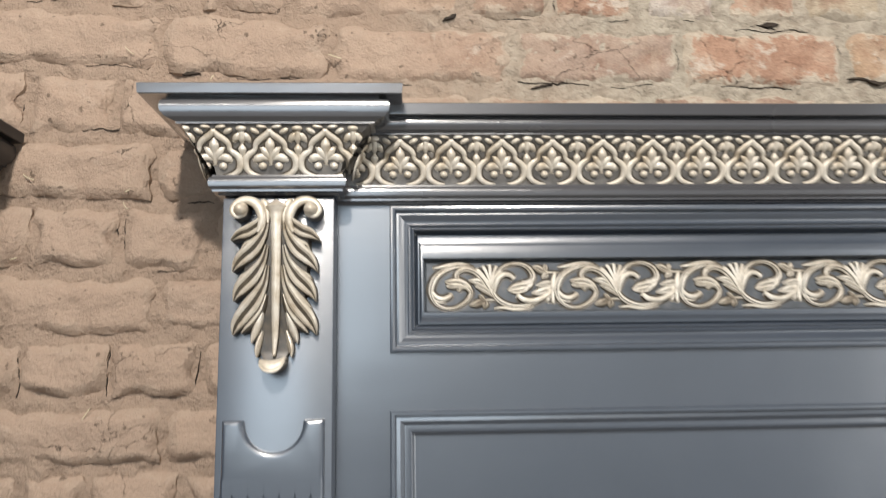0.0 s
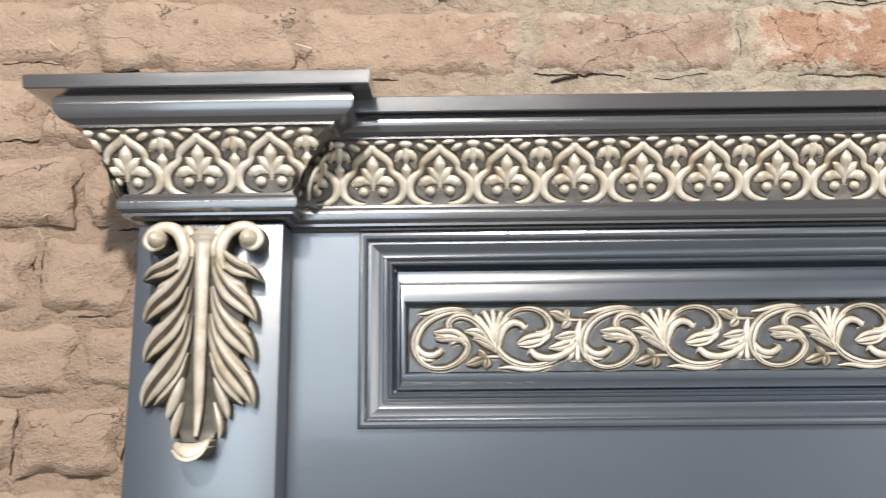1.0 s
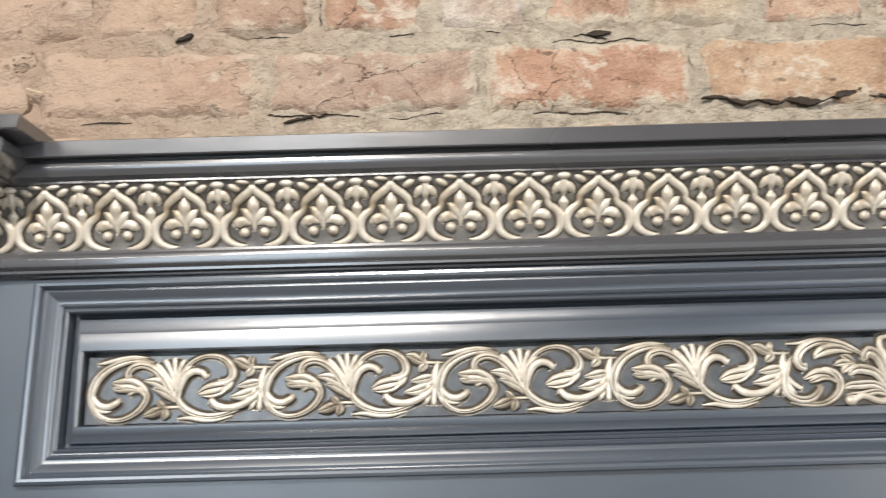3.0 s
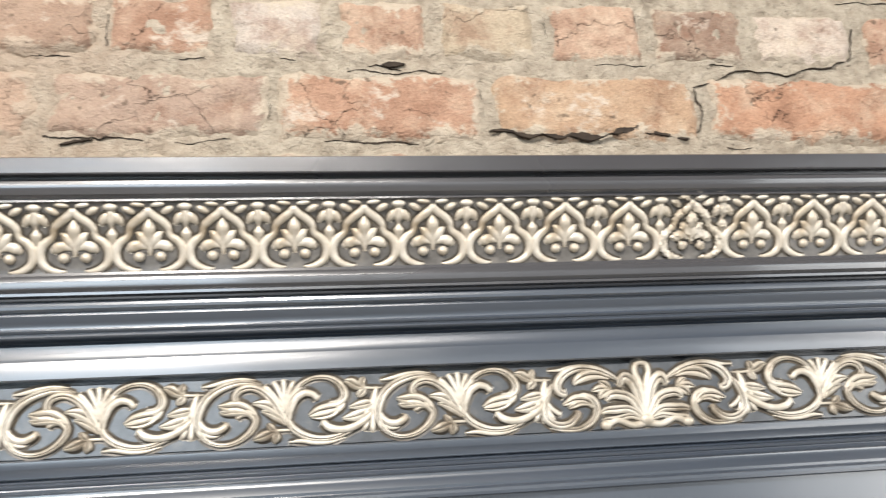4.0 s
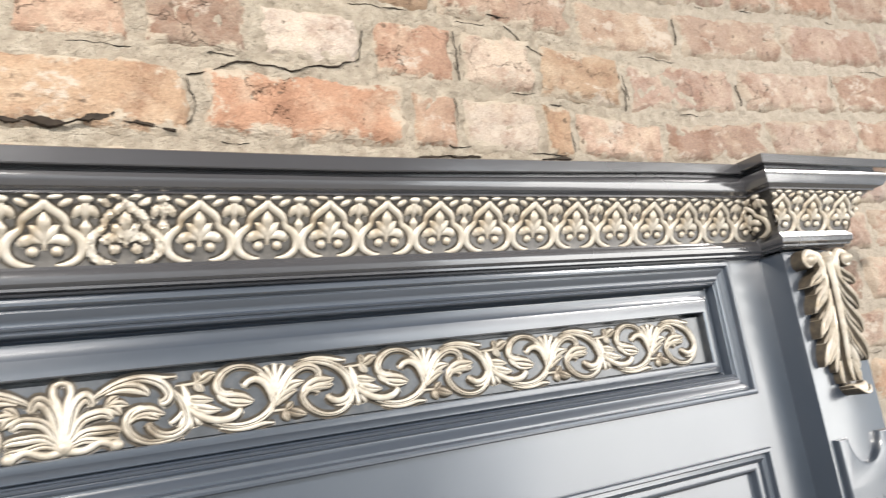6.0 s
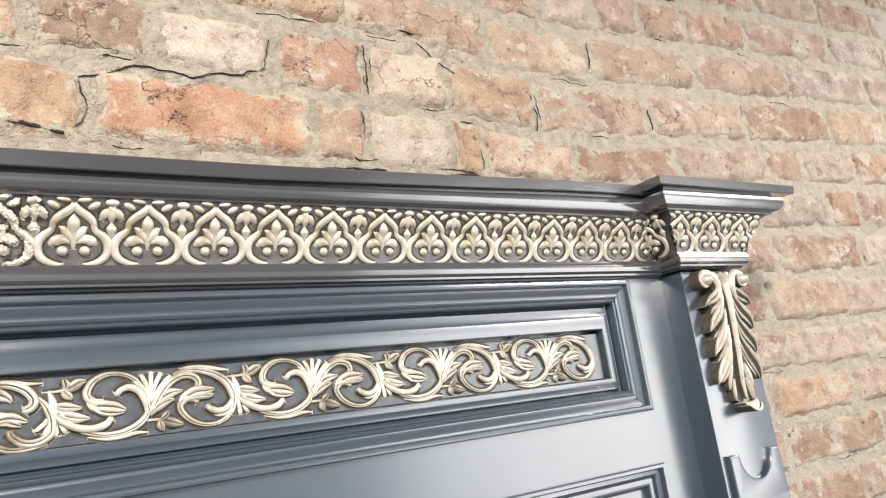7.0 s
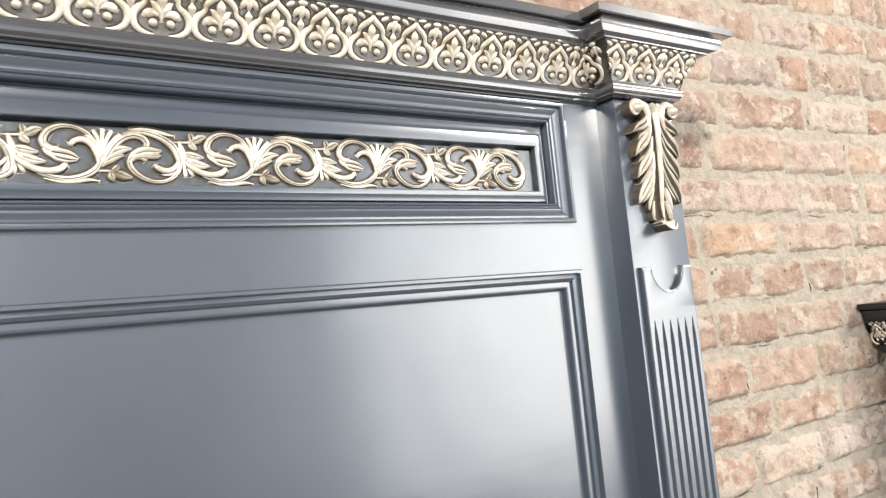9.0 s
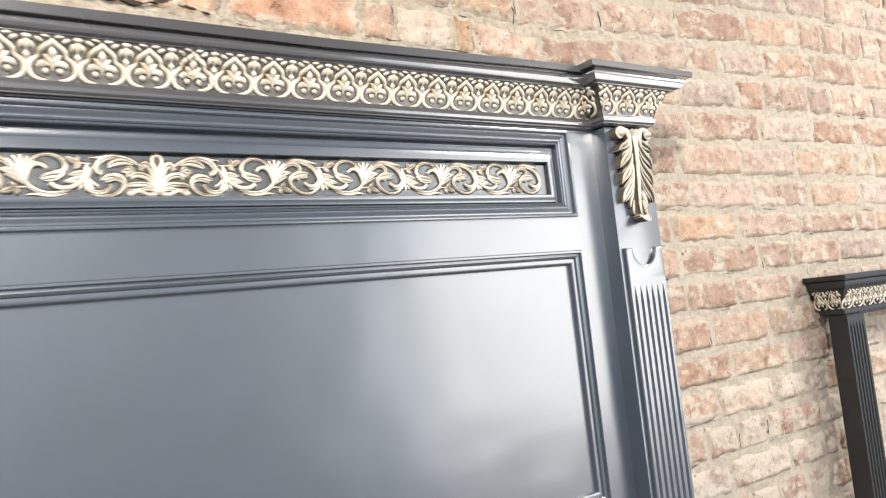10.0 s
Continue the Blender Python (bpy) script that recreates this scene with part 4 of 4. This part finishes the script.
# ---- fluted surrounds beside the headboard ----
def surround(x0, width, top, front, k, step, label):
    """A pilastered surround with the same cornice: a shelf on two fluted legs, open between them."""
    ob = thing("fireplace_surround", label, "surround", (x0, 0, 0))
    bd, loops = Build(), []
    for o, z in PROFILE:
        w, y = 0.95 * (0.0475 - o), front + 0.0475 - o
        zz = top - (1.7665 - z) * k
        loops.append([(w, 0.096 - 0.7 * w, zz), (w, y, zz), (width - w, y, zz), (width - w, 0.096 - 0.7 * w, zz)])
    shelf = part("shelf", bd.loft(loops).mesh("shelf", UNLIT_NAVY, 28), ob)
    n = int((width - 0.05) / (P * k))
    for i in range(n):
        x = width / 2 + (i - (n - 1) / 2) * P * k
        put_motif(MOTIF, shelf, Matrix.Translation((x, front + 0.0475, top - 1.7665 * k)) @ Matrix.Diagonal((k, 1, k, 1)))
    for i in range(2):
        put_motif(MOTIF, shelf, Matrix.Translation((0.045, front + 0.059 + 0.039 * i, top - 1.7665 * k)) @ Matrix.Rotation(-math.pi / 2, 4, "Z") @ Matrix.Diagonal((0.62, 0.9, k, 1)))
    legtop = top - (1.7665 - 1.643) * k
    for xl in (0.030, width - 0.030 - 0.088):
        leg = Build()
        yf, hw = front + step, 0.044
        c = xl + hw

        def row(z, depth, width_):
            pts = [(c - hw, yf + 0.052, z), (c - hw, yf, z)]
            for i in range(5):
                x = c + (i - 2) * 0.0155
                pts += [(x - width_, yf, z), (x - width_ * 0.3, yf + depth, z), (x + width_ * 0.3, yf + depth, z), (x + width_, yf, z)]
            return pts + [(c + hw, yf, z), (c + hw, yf + 0.052, z)]

        leg.loft([row(0.0, 0.0, 0.0005), row(0.20, 0.0, 0.0005), row(0.22, 0.006, 0.0045), row(legtop - 0.03, 0.006, 0.0045), row(legtop - 0.012, 0.0, 0.0005), row(legtop + 0.004, 0.0, 0.0005)])
        part("fluted_leg", leg.mesh("fluted_leg", UNLIT_NAVY, 22), ob)
    return ob


surround(1.700, 1.30, 1.291, -0.024, 0.93, 0.028, "lower fluted surround with gilt frieze, paint darkened as if unlit, leaning on the brick wall")
surround(-1.263 - 1.5, 1.50, 1.766, -0.085, 1.15, 0.008, "surround with a moulded cornice, paint darkened as if unlit, standing beside the headboard")


# ---- brick wall ----
KX = (-1.3, -0.8, 0.2, 0.6, 0.8, 1.3, 1.9)
BEDS = {4: (2.31, 2.305, 2.305, 2.295, 2.28, 2.315, 2.355), 3: (2.22, 2.21, 2.21, 2.20, 2.185, 2.22, 2.26), 2: (2.13, 2.115, 2.115, 2.105, 2.09, 2.125, 2.165),
        1: (2.045, 2.022, 2.020, 2.010, 1.993, 2.023, 2.070), 0: (1.957, 1.930, 1.926, 1.912, 1.895, 1.930, 1.965), -1: (1.863, 1.832, 1.824, 1.816, 1.812, 1.845, 1.868),
        -2: (1.767, 1.742, 1.735, 1.730, 1.728, 1.752, 1.768), -3: (1.677, 1.66, 1.65, 1.65, 1.65, 1.667, 1.674), -4: (1.581, 1.57, 1.56, 1.56, 1.56, 1.575, 1.575)}
LOWER = ((1.495, 1.487), (1.412, 1.406), (1.329, 1.322), (1.243, 1.232), (1.157, 1.140), (1.071, 1.058))
for i, (a, c) in enumerate(LOWER):
    BEDS[-5 - i] = (a,) * 3 + ((a + c) / 2,) + (c,) * 3


def bed(j, x):
    if j in BEDS:
        return float(np.interp(x, KX, BEDS[j]))
    if j > 4:
        return bed(4, x) + (j - 4) * 0.092
    return bed(-10, x) - (-10 - j) * 0.0885


# upright joints, row by row, where they are known; row j lies between bed j-1 and bed j
JOINTS = {0: (-1.332, -1.092, -0.860, -0.606, -0.366, -0.131, 0.127, 0.388, 0.462, 0.597, 0.650, 0.832, 1.078, 1.343, 1.477, 1.680, 1.92),
          1: (-1.29, -1.17, -1.045, -0.92, -0.797, -0.672, -0.550, -0.421, -0.303, -0.185, -0.058, 0.070, 0.200, 0.341, 0.475, 0.607, 0.767, 1.031, 1.304, 1.616, 1.880),
          2: (-1.20, -0.96, -0.72, -0.48, -0.24, 0.0, 0.24, 0.45, 0.690, 0.908, 1.184, 1.497, 1.817, 2.05), 3: (1.186, 1.379, 1.711, 1.955),
          }
JOINTS.update({-1: (-1.268, -1.148, -1.03, -0.91, 1.06, 1.29, 1.533, 1.655, 1.88), -2: (-1.33, -1.092, -0.86, 1.06, 1.306, 1.615, 1.880), -3: (-1.251, -1.133, -1.016, 1.25, 1.505, 1.765, 2.09),
          -4: (-1.31, -1.082, -0.85, 1.03, 1.281, 1.540, 1.812, 2.10), -5: (-1.253, -1.141, -1.025, 0.95, 1.195, 1.455, 1.738, 2.05), -6: (-1.30, -1.068, 0.96, 1.200, 1.535, 1.68, 1.93),
          -7: (-1.241, -1.161, -1.04, 1.01, 1.210, 1.406, 1.65, 1.90), -8: (-1.31, -1.08, 1.04, 1.282, 1.53, 1.78), -9: (-1.26, -1.14, -1.02, 1.1, 1.35, 1.60, 1.85)})
SHADES = {"r": (0.43, 0.265, 0.185), "d": (0.37, 0.235, 0.17), "o": (0.50, 0.34, 0.225), "p": (0.49, 0.345, 0.26), "c": (0.61, 0.51, 0.425), "y": (0.57, 0.465, 0.34), "b": (0.36, 0.245, 0.18), "w": (0.51, 0.395, 0.335)}
CODES = {0: "bbbpprorpcoprppwrp", 1: "bbbbbobrcpypbcrcorprop", 2: "bbopcrpopoprwpwp", -1: "bbbbbpwrp", -2: "bbbbprcrw", -3: "bbbbpwoyp", -4: "bbbbpwppw", -5: "bbbbrowpp", -6: "bbbprrpwp", -7: "bbbbrrpww", -8: "bbbrpoww", -9: "bbbbroww"}
XL, XR = -2.6, 3.3


def joints(j):
    known = list(JOINTS.get(j, ()))
    step = 0.242 if j % 2 == 0 else 0.121
    rnd = random.Random(100 + j)
    if not known:
        known = [rnd.uniform(0, step)]
    out = [known[0]]
    for x in known[1:]:
        gap = x - out[-1]
        n = max(1, round(gap / 0.245)) if gap > 0.36 else 1
        a = out[-1]
        out += [a + gap * k / n for k in range(1, n + 1)]
    while out[0] > XL:
        out.insert(0, out[0] - step * rnd.uniform(0.95, 1.05))
    while out[-1] < XR:
        out.append(out[-1] + step * rnd.uniform(0.95, 1.05))
    return out


def brick_mesh(name, seed, nx, nz, aspect, rough=1.0):
    """A worn brick, 1 wide and 1 high with its face near y = 0 and 0.06 deep: rounded chipped edges, an uneven face."""
    rnd = random.Random(seed)
    ox, oz = rnd.uniform(0, 50), rnd.uniform(0, 50)
    verts, faces = [], []
    for k in range(nz + 1):
        for i in range(nx + 1):
            u, v = i / nx, k / nz
            # wobble of the outline
            wu = 0.022 * rough * noise.noise(Vector((ox, v * 3.0, (0 if u < 0.5 else 9)))) / aspect * 3
            wv = 0.09 * rough * noise.noise(Vector((u * aspect * 1.6, oz, (0 if v < 0.5 else 7))))
            x = (u - 0.5) * (1 + (abs(u - 0.5) * 2) ** 4 * wu * 4) + wu * 0.5
            z = (v - 0.5) + wv * (abs(v - 0.5) * 2) ** 2
            eu, ev = min(u, 1 - u) * aspect, min(v, 1 - v)
            edge = min(eu, ev)
            y = 0.011 * max(0, 1 - edge / 0.16) ** 1.7
            n1 = noise.noise(Vector((u * aspect * 2.2 + ox, v * 2.2, oz)))
            n2 = noise.noise(Vector((u * aspect * 7 + ox, v * 7, oz + 4)))
            n3 = noise.noise(Vector((u * aspect * 16 + oz, v * 16, ox)))
            y += (0.0046 * n1 + 0.0034 * n2 + 0.0016 * n3) * rough
            if noise.noise(Vector((u * aspect * 1.7 + oz, v * 1.9, ox))) > 0.30:
                y += 0.0028
            verts.append((x, y, z))
    w = nx + 1
    faces = [(k * w + i, k * w + i + 1, (k + 1) * w + i + 1, (k + 1) * w + i) for k in range(nz) for i in range(nx)]
    rim = [i for i in range(w)] + [k * w + nx for k in range(1, nz + 1)] + [nz * w + i for i in range(nx - 1, -1, -1)] + [k * w for k in range(nz - 1, 0, -1)]
    base = len(verts)
    for i in rim:
        verts.append((verts[i][0], 0.05, verts[i][2]))
    m = len(rim)
    faces += [(rim[a], base + a, base + (a + 1) % m, rim[(a + 1) % m]) for a in range(m)]
    me = mesh_of(name, verts, faces, BRICK, 60)
    return me


LONG = [brick_mesh("brick_long", s, 36, 14, 3.0) for s in range(10)]
LUMPY_LONG = [brick_mesh("brick_lumpy_long", 80 + s, 26, 10, 3.0, 1.4) for s in range(6)]
LUMPY_SHORT = [brick_mesh("brick_lumpy_short", 90 + s, 14, 10, 1.45, 1.4) for s in range(6)]
SHORT = [brick_mesh("brick_short", 40 + s, 20, 14, 1.45) for s in range(10)]
wall_ob = thing("wall_north", "old brick wall with worn red, pink and cream bricks in crumbling lime mortar", "wall", (0, 0, 0), kind="structure")

rest_v, rest_f = [], []
wr = random.Random(3)
brick_rects = []
for j in range(-20, 12):
    xs = joints(j)
    code = CODES.get(j, "")
    known = JOINTS.get(j, ())
    for a, c in zip(xs, xs[1:]):
        mid = (a + c) / 2
        if mid < XL or mid > XR:
            continue
        z0, z1 = bed(j - 1, mid), bed(j, mid)
        if z0 < 0.03 or z1 > CEIL:
            continue
        jw, jh = wr.uniform(0.008, 0.015), wr.uniform(0.012, 0.019)
        w, h = max(c - a - jw, 0.03), z1 - z0 - jh
        slope = math.atan2(bed(j, c) - bed(j, a), c - a)
        off = wr.uniform(-0.003, 0.002) - (0.002 if mid < -0.75 else 0)
        shade = None
        if code and known:
            k = int(np.searchsorted(known, mid))
            shade = SHADES[code[min(k, len(code) - 1)]]
        if shade is None:
            shade = SHADES[wr.choice("rrdpoppcbw" if mid > -0.7 else "bbbo")]
        f = wr.uniform(0.80, 1.05)
        long = w > 0.165
        lumpy = mid < -0.78
        me = wr.choice((LUMPY_LONG if lumpy else LONG) if long else (LUMPY_SHORT if lumpy else SHORT))
        # bricks past here shift to a greyer, paler tone
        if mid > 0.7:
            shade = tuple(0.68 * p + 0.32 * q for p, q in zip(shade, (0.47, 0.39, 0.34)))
        m = Matrix.Translation((mid, 0.0985 + off, (z0 + z1) / 2)) @ Matrix.Rotation(-slope + wr.uniform(-0.006, 0.006), 4, "Y") @ Matrix.Diagonal((w, 1, h, 1))
        brick_rects.append((mid, (z0 + z1) / 2, w, h))
        hidden = -0.95 < a and c < 0.96 and z1 < 1.75
        if -1.45 < mid < (2.8 if z0 > 1.9 else 2.35) and (0.98 if mid < 0 else 0.55) < z0 < (2.33 if mid < 1.3 else 2.5) and not hidden:
            ob = part("brick", me, wall_ob, m=m)
            hue = wr.uniform(0.95, 1.06)
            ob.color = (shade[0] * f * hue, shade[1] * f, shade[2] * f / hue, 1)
        else:
            n = len(rest_v)
            x0, x1, h2 = mid - w / 2, mid + w / 2, h / 2
            zc, y = (z0 + z1) / 2, 0.0995 + off
            rest_v += [(x0, y, zc - h2), (x1, y, zc - h2), (x1, y, zc + h2), (x0, y, zc + h2), (x0, 0.15, zc - h2), (x1, 0.15, zc - h2), (x1, 0.15, zc + h2), (x0, 0.15, zc + h2)]
            rest_f += [(n, n + 1, n + 2, n + 3), (n, n + 4, n + 5, n + 1), (n + 1, n + 5, n + 6, n + 2), (n + 2, n + 6, n + 7, n + 3), (n + 3, n + 7, n + 4, n)]
rest = part("bricks", mesh_of("bricks", rest_v, rest_f, BRICK), wall_ob)
rest.color = (0.46, 0.31, 0.23, 0)     # alpha 0: no lime rims on these
tagged(rest, kind="stuff")


# mortar: one uneven sheet with cracks under some bricks
def value_noise(x, z, seed):
    r = np.random.RandomState(seed).rand(256, 256)
    xi, zi = np.floor(x).astype(int), np.floor(z).astype(int)
    fx, fz = x - xi, z - zi
    fx, fz = fx * fx * (3 - 2 * fx), fz * fz * (3 - 2 * fz)
    g = lambda i, k: r[(xi + i) % 256, (zi + k) % 256]
    return (g(0, 0) * (1 - fx) + g(1, 0) * fx) * (1 - fz) + (g(0, 1) * (1 - fx) + g(1, 1) * fx) * fz - 0.5


def spaced(stops):
    out = [stops[0][0]]
    for (a, s), (c, _) in zip(stops, stops[1:]):
        n = max(1, round((c - a) / s))
        out += [a + (c - a) * (k + 1) / n for k in range(n)]
    return np.array(out)


gx = spaced([(XL, 0.05), (-1.4, 0.005), (-0.8, 0.0026), (1.15, 0.004), (2.1, 0.008), (2.35, 0.05), (XR, 0.05)])
gz = spaced([(0.0, 0.05), (0.55, 0.008), (1.0, 0.0045), (1.78, 0.0026), (2.06, 0.004), (2.2, 0.006), (2.33, 0.05), (CEIL, 0.05)])
X, Z = np.meshgrid(gx, gz)
Y = WALL + 0.007 * value_noise(X * 22, Z * 30, 1) + 0.0045 * value_noise(X * 70, Z * 80, 2) + 0.0022 * value_noise(X * 150, Z * 160, 3)
Y += np.clip((-0.7 - X) / 0.15, 0, 1) * (0.0015 + 0.008 * value_noise(X * 45, Z * 50, 6))
CRACKS = (((-0.130, 1.846), (-0.012, 1.837), (0.041, 1.850), (0.102, 1.836)), ((0.102, 1.838), (0.120, 1.850), (0.124, 1.872), (0.117, 1.900)),
          ((0.117, 1.904), (0.181, 1.927), (0.240, 1.922), (0.299, 1.932), (0.330, 1.945), (0.338, 1.985)),
          ((-0.600, 1.842), (-0.500, 1.840)), ((-0.262, 1.927), (-0.225, 1.926)), ((0.475, 1.93), (0.472, 2.0)),
          ((0.56, 2.02), (0.63, 1.975), (0.67, 1.945)), ((0.765, 1.905), (0.762, 1.965)), ((0.41, 1.835), (0.49, 1.834)), ((0.57, 1.828), (0.63, 1.828)), ((1.028, 1.93), (1.033, 1.97)),
          ((0.905, 2.03), (0.91, 2.08)), ((-1.19, 1.772), (-1.05, 1.780)), ((-1.25, 1.42), (-1.253, 1.47)), ((-1.140, 1.42), (-1.142, 1.48)), ((-1.03, 1.43), (-1.024, 1.475)))
nz, nx = X.shape
idx = np.arange(nx * nz).reshape(nz, nx)
quads = np.stack([idx[:-1, :-1], idx[:-1, 1:], idx[1:, 1:], idx[1:, :-1]], -1).reshape(-1, 4)
me = bpy.data.meshes.new("mortar")
me.from_pydata(np.stack([X, Y, Z], -1).reshape(-1, 3).tolist(), [], quads.tolist())
me.materials.append(MORTAR)
me.polygons.foreach_set("use_smooth", np.ones(len(quads), dtype=bool))
me.update()
part("mortar", me, wall_ob, "crumbling pale lime mortar")


# cracks: dark strips wander along the joints for the dirt and shade of slits
def mortar_y(x, z):
    i, k = min(max(int(np.searchsorted(gx, x)), 1), nx - 1), min(max(int(np.searchsorted(gz, z)), 1), nz - 1)
    return float(Y[k - 1:k + 1, i - 1:i + 1].min())


def crack(bd, line, half, seed, jitter=0.0022, least=0.1, proud=0.0):
    rnd = random.Random(seed)
    pts = []
    for (x0, z0), (x1, z1) in zip(line, line[1:]):
        n = max(1, int(math.hypot(x1 - x0, z1 - z0) / 0.0024))
        pts += [(x0 + (x1 - x0) * i / n, z0 + (z1 - z0) * i / n) for i in range(n)]
    pts.append(line[-1])
    n = len(pts)
    if n < 3:
        return
    rows = []
    for i, (x, z) in enumerate(pts):
        a, c = pts[max(i - 1, 0)], pts[min(i + 1, n - 1)]
        dx, dz = c[0] - a[0], c[1] - a[1]
        ln = math.hypot(dx, dz) or 1.0
        px, pz = -dz / ln, dx / ln
        sway = jitter * (noise.noise(Vector((i * 0.085, seed * 3.1, 0))) * 1.5 + 0.5 * noise.noise(Vector((i * 0.33, seed * 2.3, 3))) + rnd.uniform(-0.10, 0.10))
        w = half * min(1, 0.25 + 3.0 * min(i, n - 1 - i) / n) * max(0.08, least + 2.0 * noise.noise(Vector((i * 0.10, seed * 1.7, 5))) + 0.6 * abs(noise.noise(Vector((i * 0.4, seed, 8)))) + 0.5 * rnd.random())
        cx, cz = x + px * sway, z + pz * sway
        y = mortar_y(cx, cz) - proud
        rows.append([(cx + px * w, y - 0.0009, cz + pz * w), (cx, y - 0.0004, cz), (cx - px * w, y - 0.0009, cz - pz * w), (cx - px * w * 1.2, y + 0.004, cz - pz * w * 1.2), (cx + px * w * 1.2, y + 0.004, cz + pz * w * 1.2)])
    bd.loft(rows)


for i, line in enumerate(CRACKS):
    bd = Build()
    crack(bd, line, 0.0024 if i == 0 else 0.0004 if i < 3 else 0.0005, i, 0.0034, 0.5 if i == 0 else 0.15, 0.0065 if i == 0 else 0.0018 if i < 3 else 0.001)
    if bd.v:
        part("crack", bd.mesh("crack", CRACK_DARK, 50), wall_ob, "dark strip for the shade in a crack")
# dark strips for the shade in voids under bricks where mortar dropped out
VOIDS = ((-0.704, 1.931, -0.685, 1.941, 0.0050), (-0.247, 1.929, -0.220, 1.930, 0.0034), (-0.582, 1.833, -0.551, 1.839, 0.0032), (0.393, 1.820, 0.484, 1.821, 0.0026),
         (0.584, 1.822, 0.634, 1.821, 0.0034), (0.529, 2.030, 0.611, 2.036, 0.0022), (-1.071, 1.857, -1.036, 1.853, 0.0030), (-0.205, 1.846, -0.150, 1.843, 0.0014), (0.052, 1.978, 0.058, 1.996, 0.0030))
for i, (x0, z0, x1, z1, half) in enumerate(VOIDS):
    bd = Build()
    crack(bd, ((x0, z0), (x1, z1)), half * 0.45, 200 + i, 0.0024, 0.45, 0.003)
    part("crack", bd.mesh("crack", CRACK_DARK, 50), wall_ob, "dark strip for the shade in a hole")
gaps, gr = Build(), random.Random(17)
for i, (mx, mz, w, h) in enumerate(brick_rects):
    if not (-1.45 < mx < 2.2 and (1.7 if mx < 0.9 else 0.9) < mz < 2.3) and not (-1.45 < mx < -0.95 and mz > 1.0):
        continue
    for edge, chance in (("low", 0.42), ("side", 0.36), ("top", 0.14)):
        if gr.random() > chance * (0.7 if mx > 0.9 else 1.0):
            continue
        ln = gr.uniform(0.12, 0.55)
        a = gr.uniform(0, 1 - ln)
        half = gr.choice((0.0003, 0.0004, 0.0005, 0.0006, 0.0008, 0.0011))
        if edge == "side":
            sx = mx + gr.choice((-1, 1)) * (w / 2 + 0.0015)
            line = [(sx, mz - h / 2 + h * a), (sx, mz - h / 2 + h * (a + ln))]
        else:
            sz = mz + (h / 2 + 0.0015) * (-1 if edge == "low" else 1)
            line = [(mx - w / 2 + w * a, sz), (mx - w / 2 + w * (a + ln), sz)]
        crack(gaps, line, half, 50 + i, 0.003)
tagged(part("cracks", gaps.mesh("cracks", CRACK_DARK, 50), wall_ob), kind="stuff")
part("core", Build().box(XL - 1.6, XR + 1.7, 0.151, 0.45, 0, CEIL).mesh("core", MORTAR), wall_ob)

# bits of straw left in the brown wash
straw, sr = Build(), random.Random(23)
for i in range(26):
    x, z = sr.uniform(-1.42, -0.72), sr.uniform(1.05, 2.25)
    if x > -0.99 and z < 1.80:
        continue
    a, ln = sr.uniform(0.2, 2.9), sr.uniform(0.008, 0.022)
    y = min(mortar_y(x, z), 0.0985) - 0.006
    dx, dz, w = math.cos(a) * ln / 2, math.sin(a) * ln / 2, sr.uniform(0.0005, 0.0009)
    rows = []
    for k in (-1, -0.4, 0.4, 1):
        cx, cz, cy = x + dx * k, z + dz * k + 0.0015 * k * k, y + 0.003 * k * k
        rows.append([(cx + w * math.cos(b) * math.sin(a), cy + w * math.sin(b), cz - w * math.cos(b) * math.cos(a)) for b in (0.5, 2.1, 3.7, 5.3)])
    straw.loft(rows)
tagged(part("straw", straw.mesh("straw", STRAW, 60), wall_ob, "pale bits of straw"), kind="stuff")
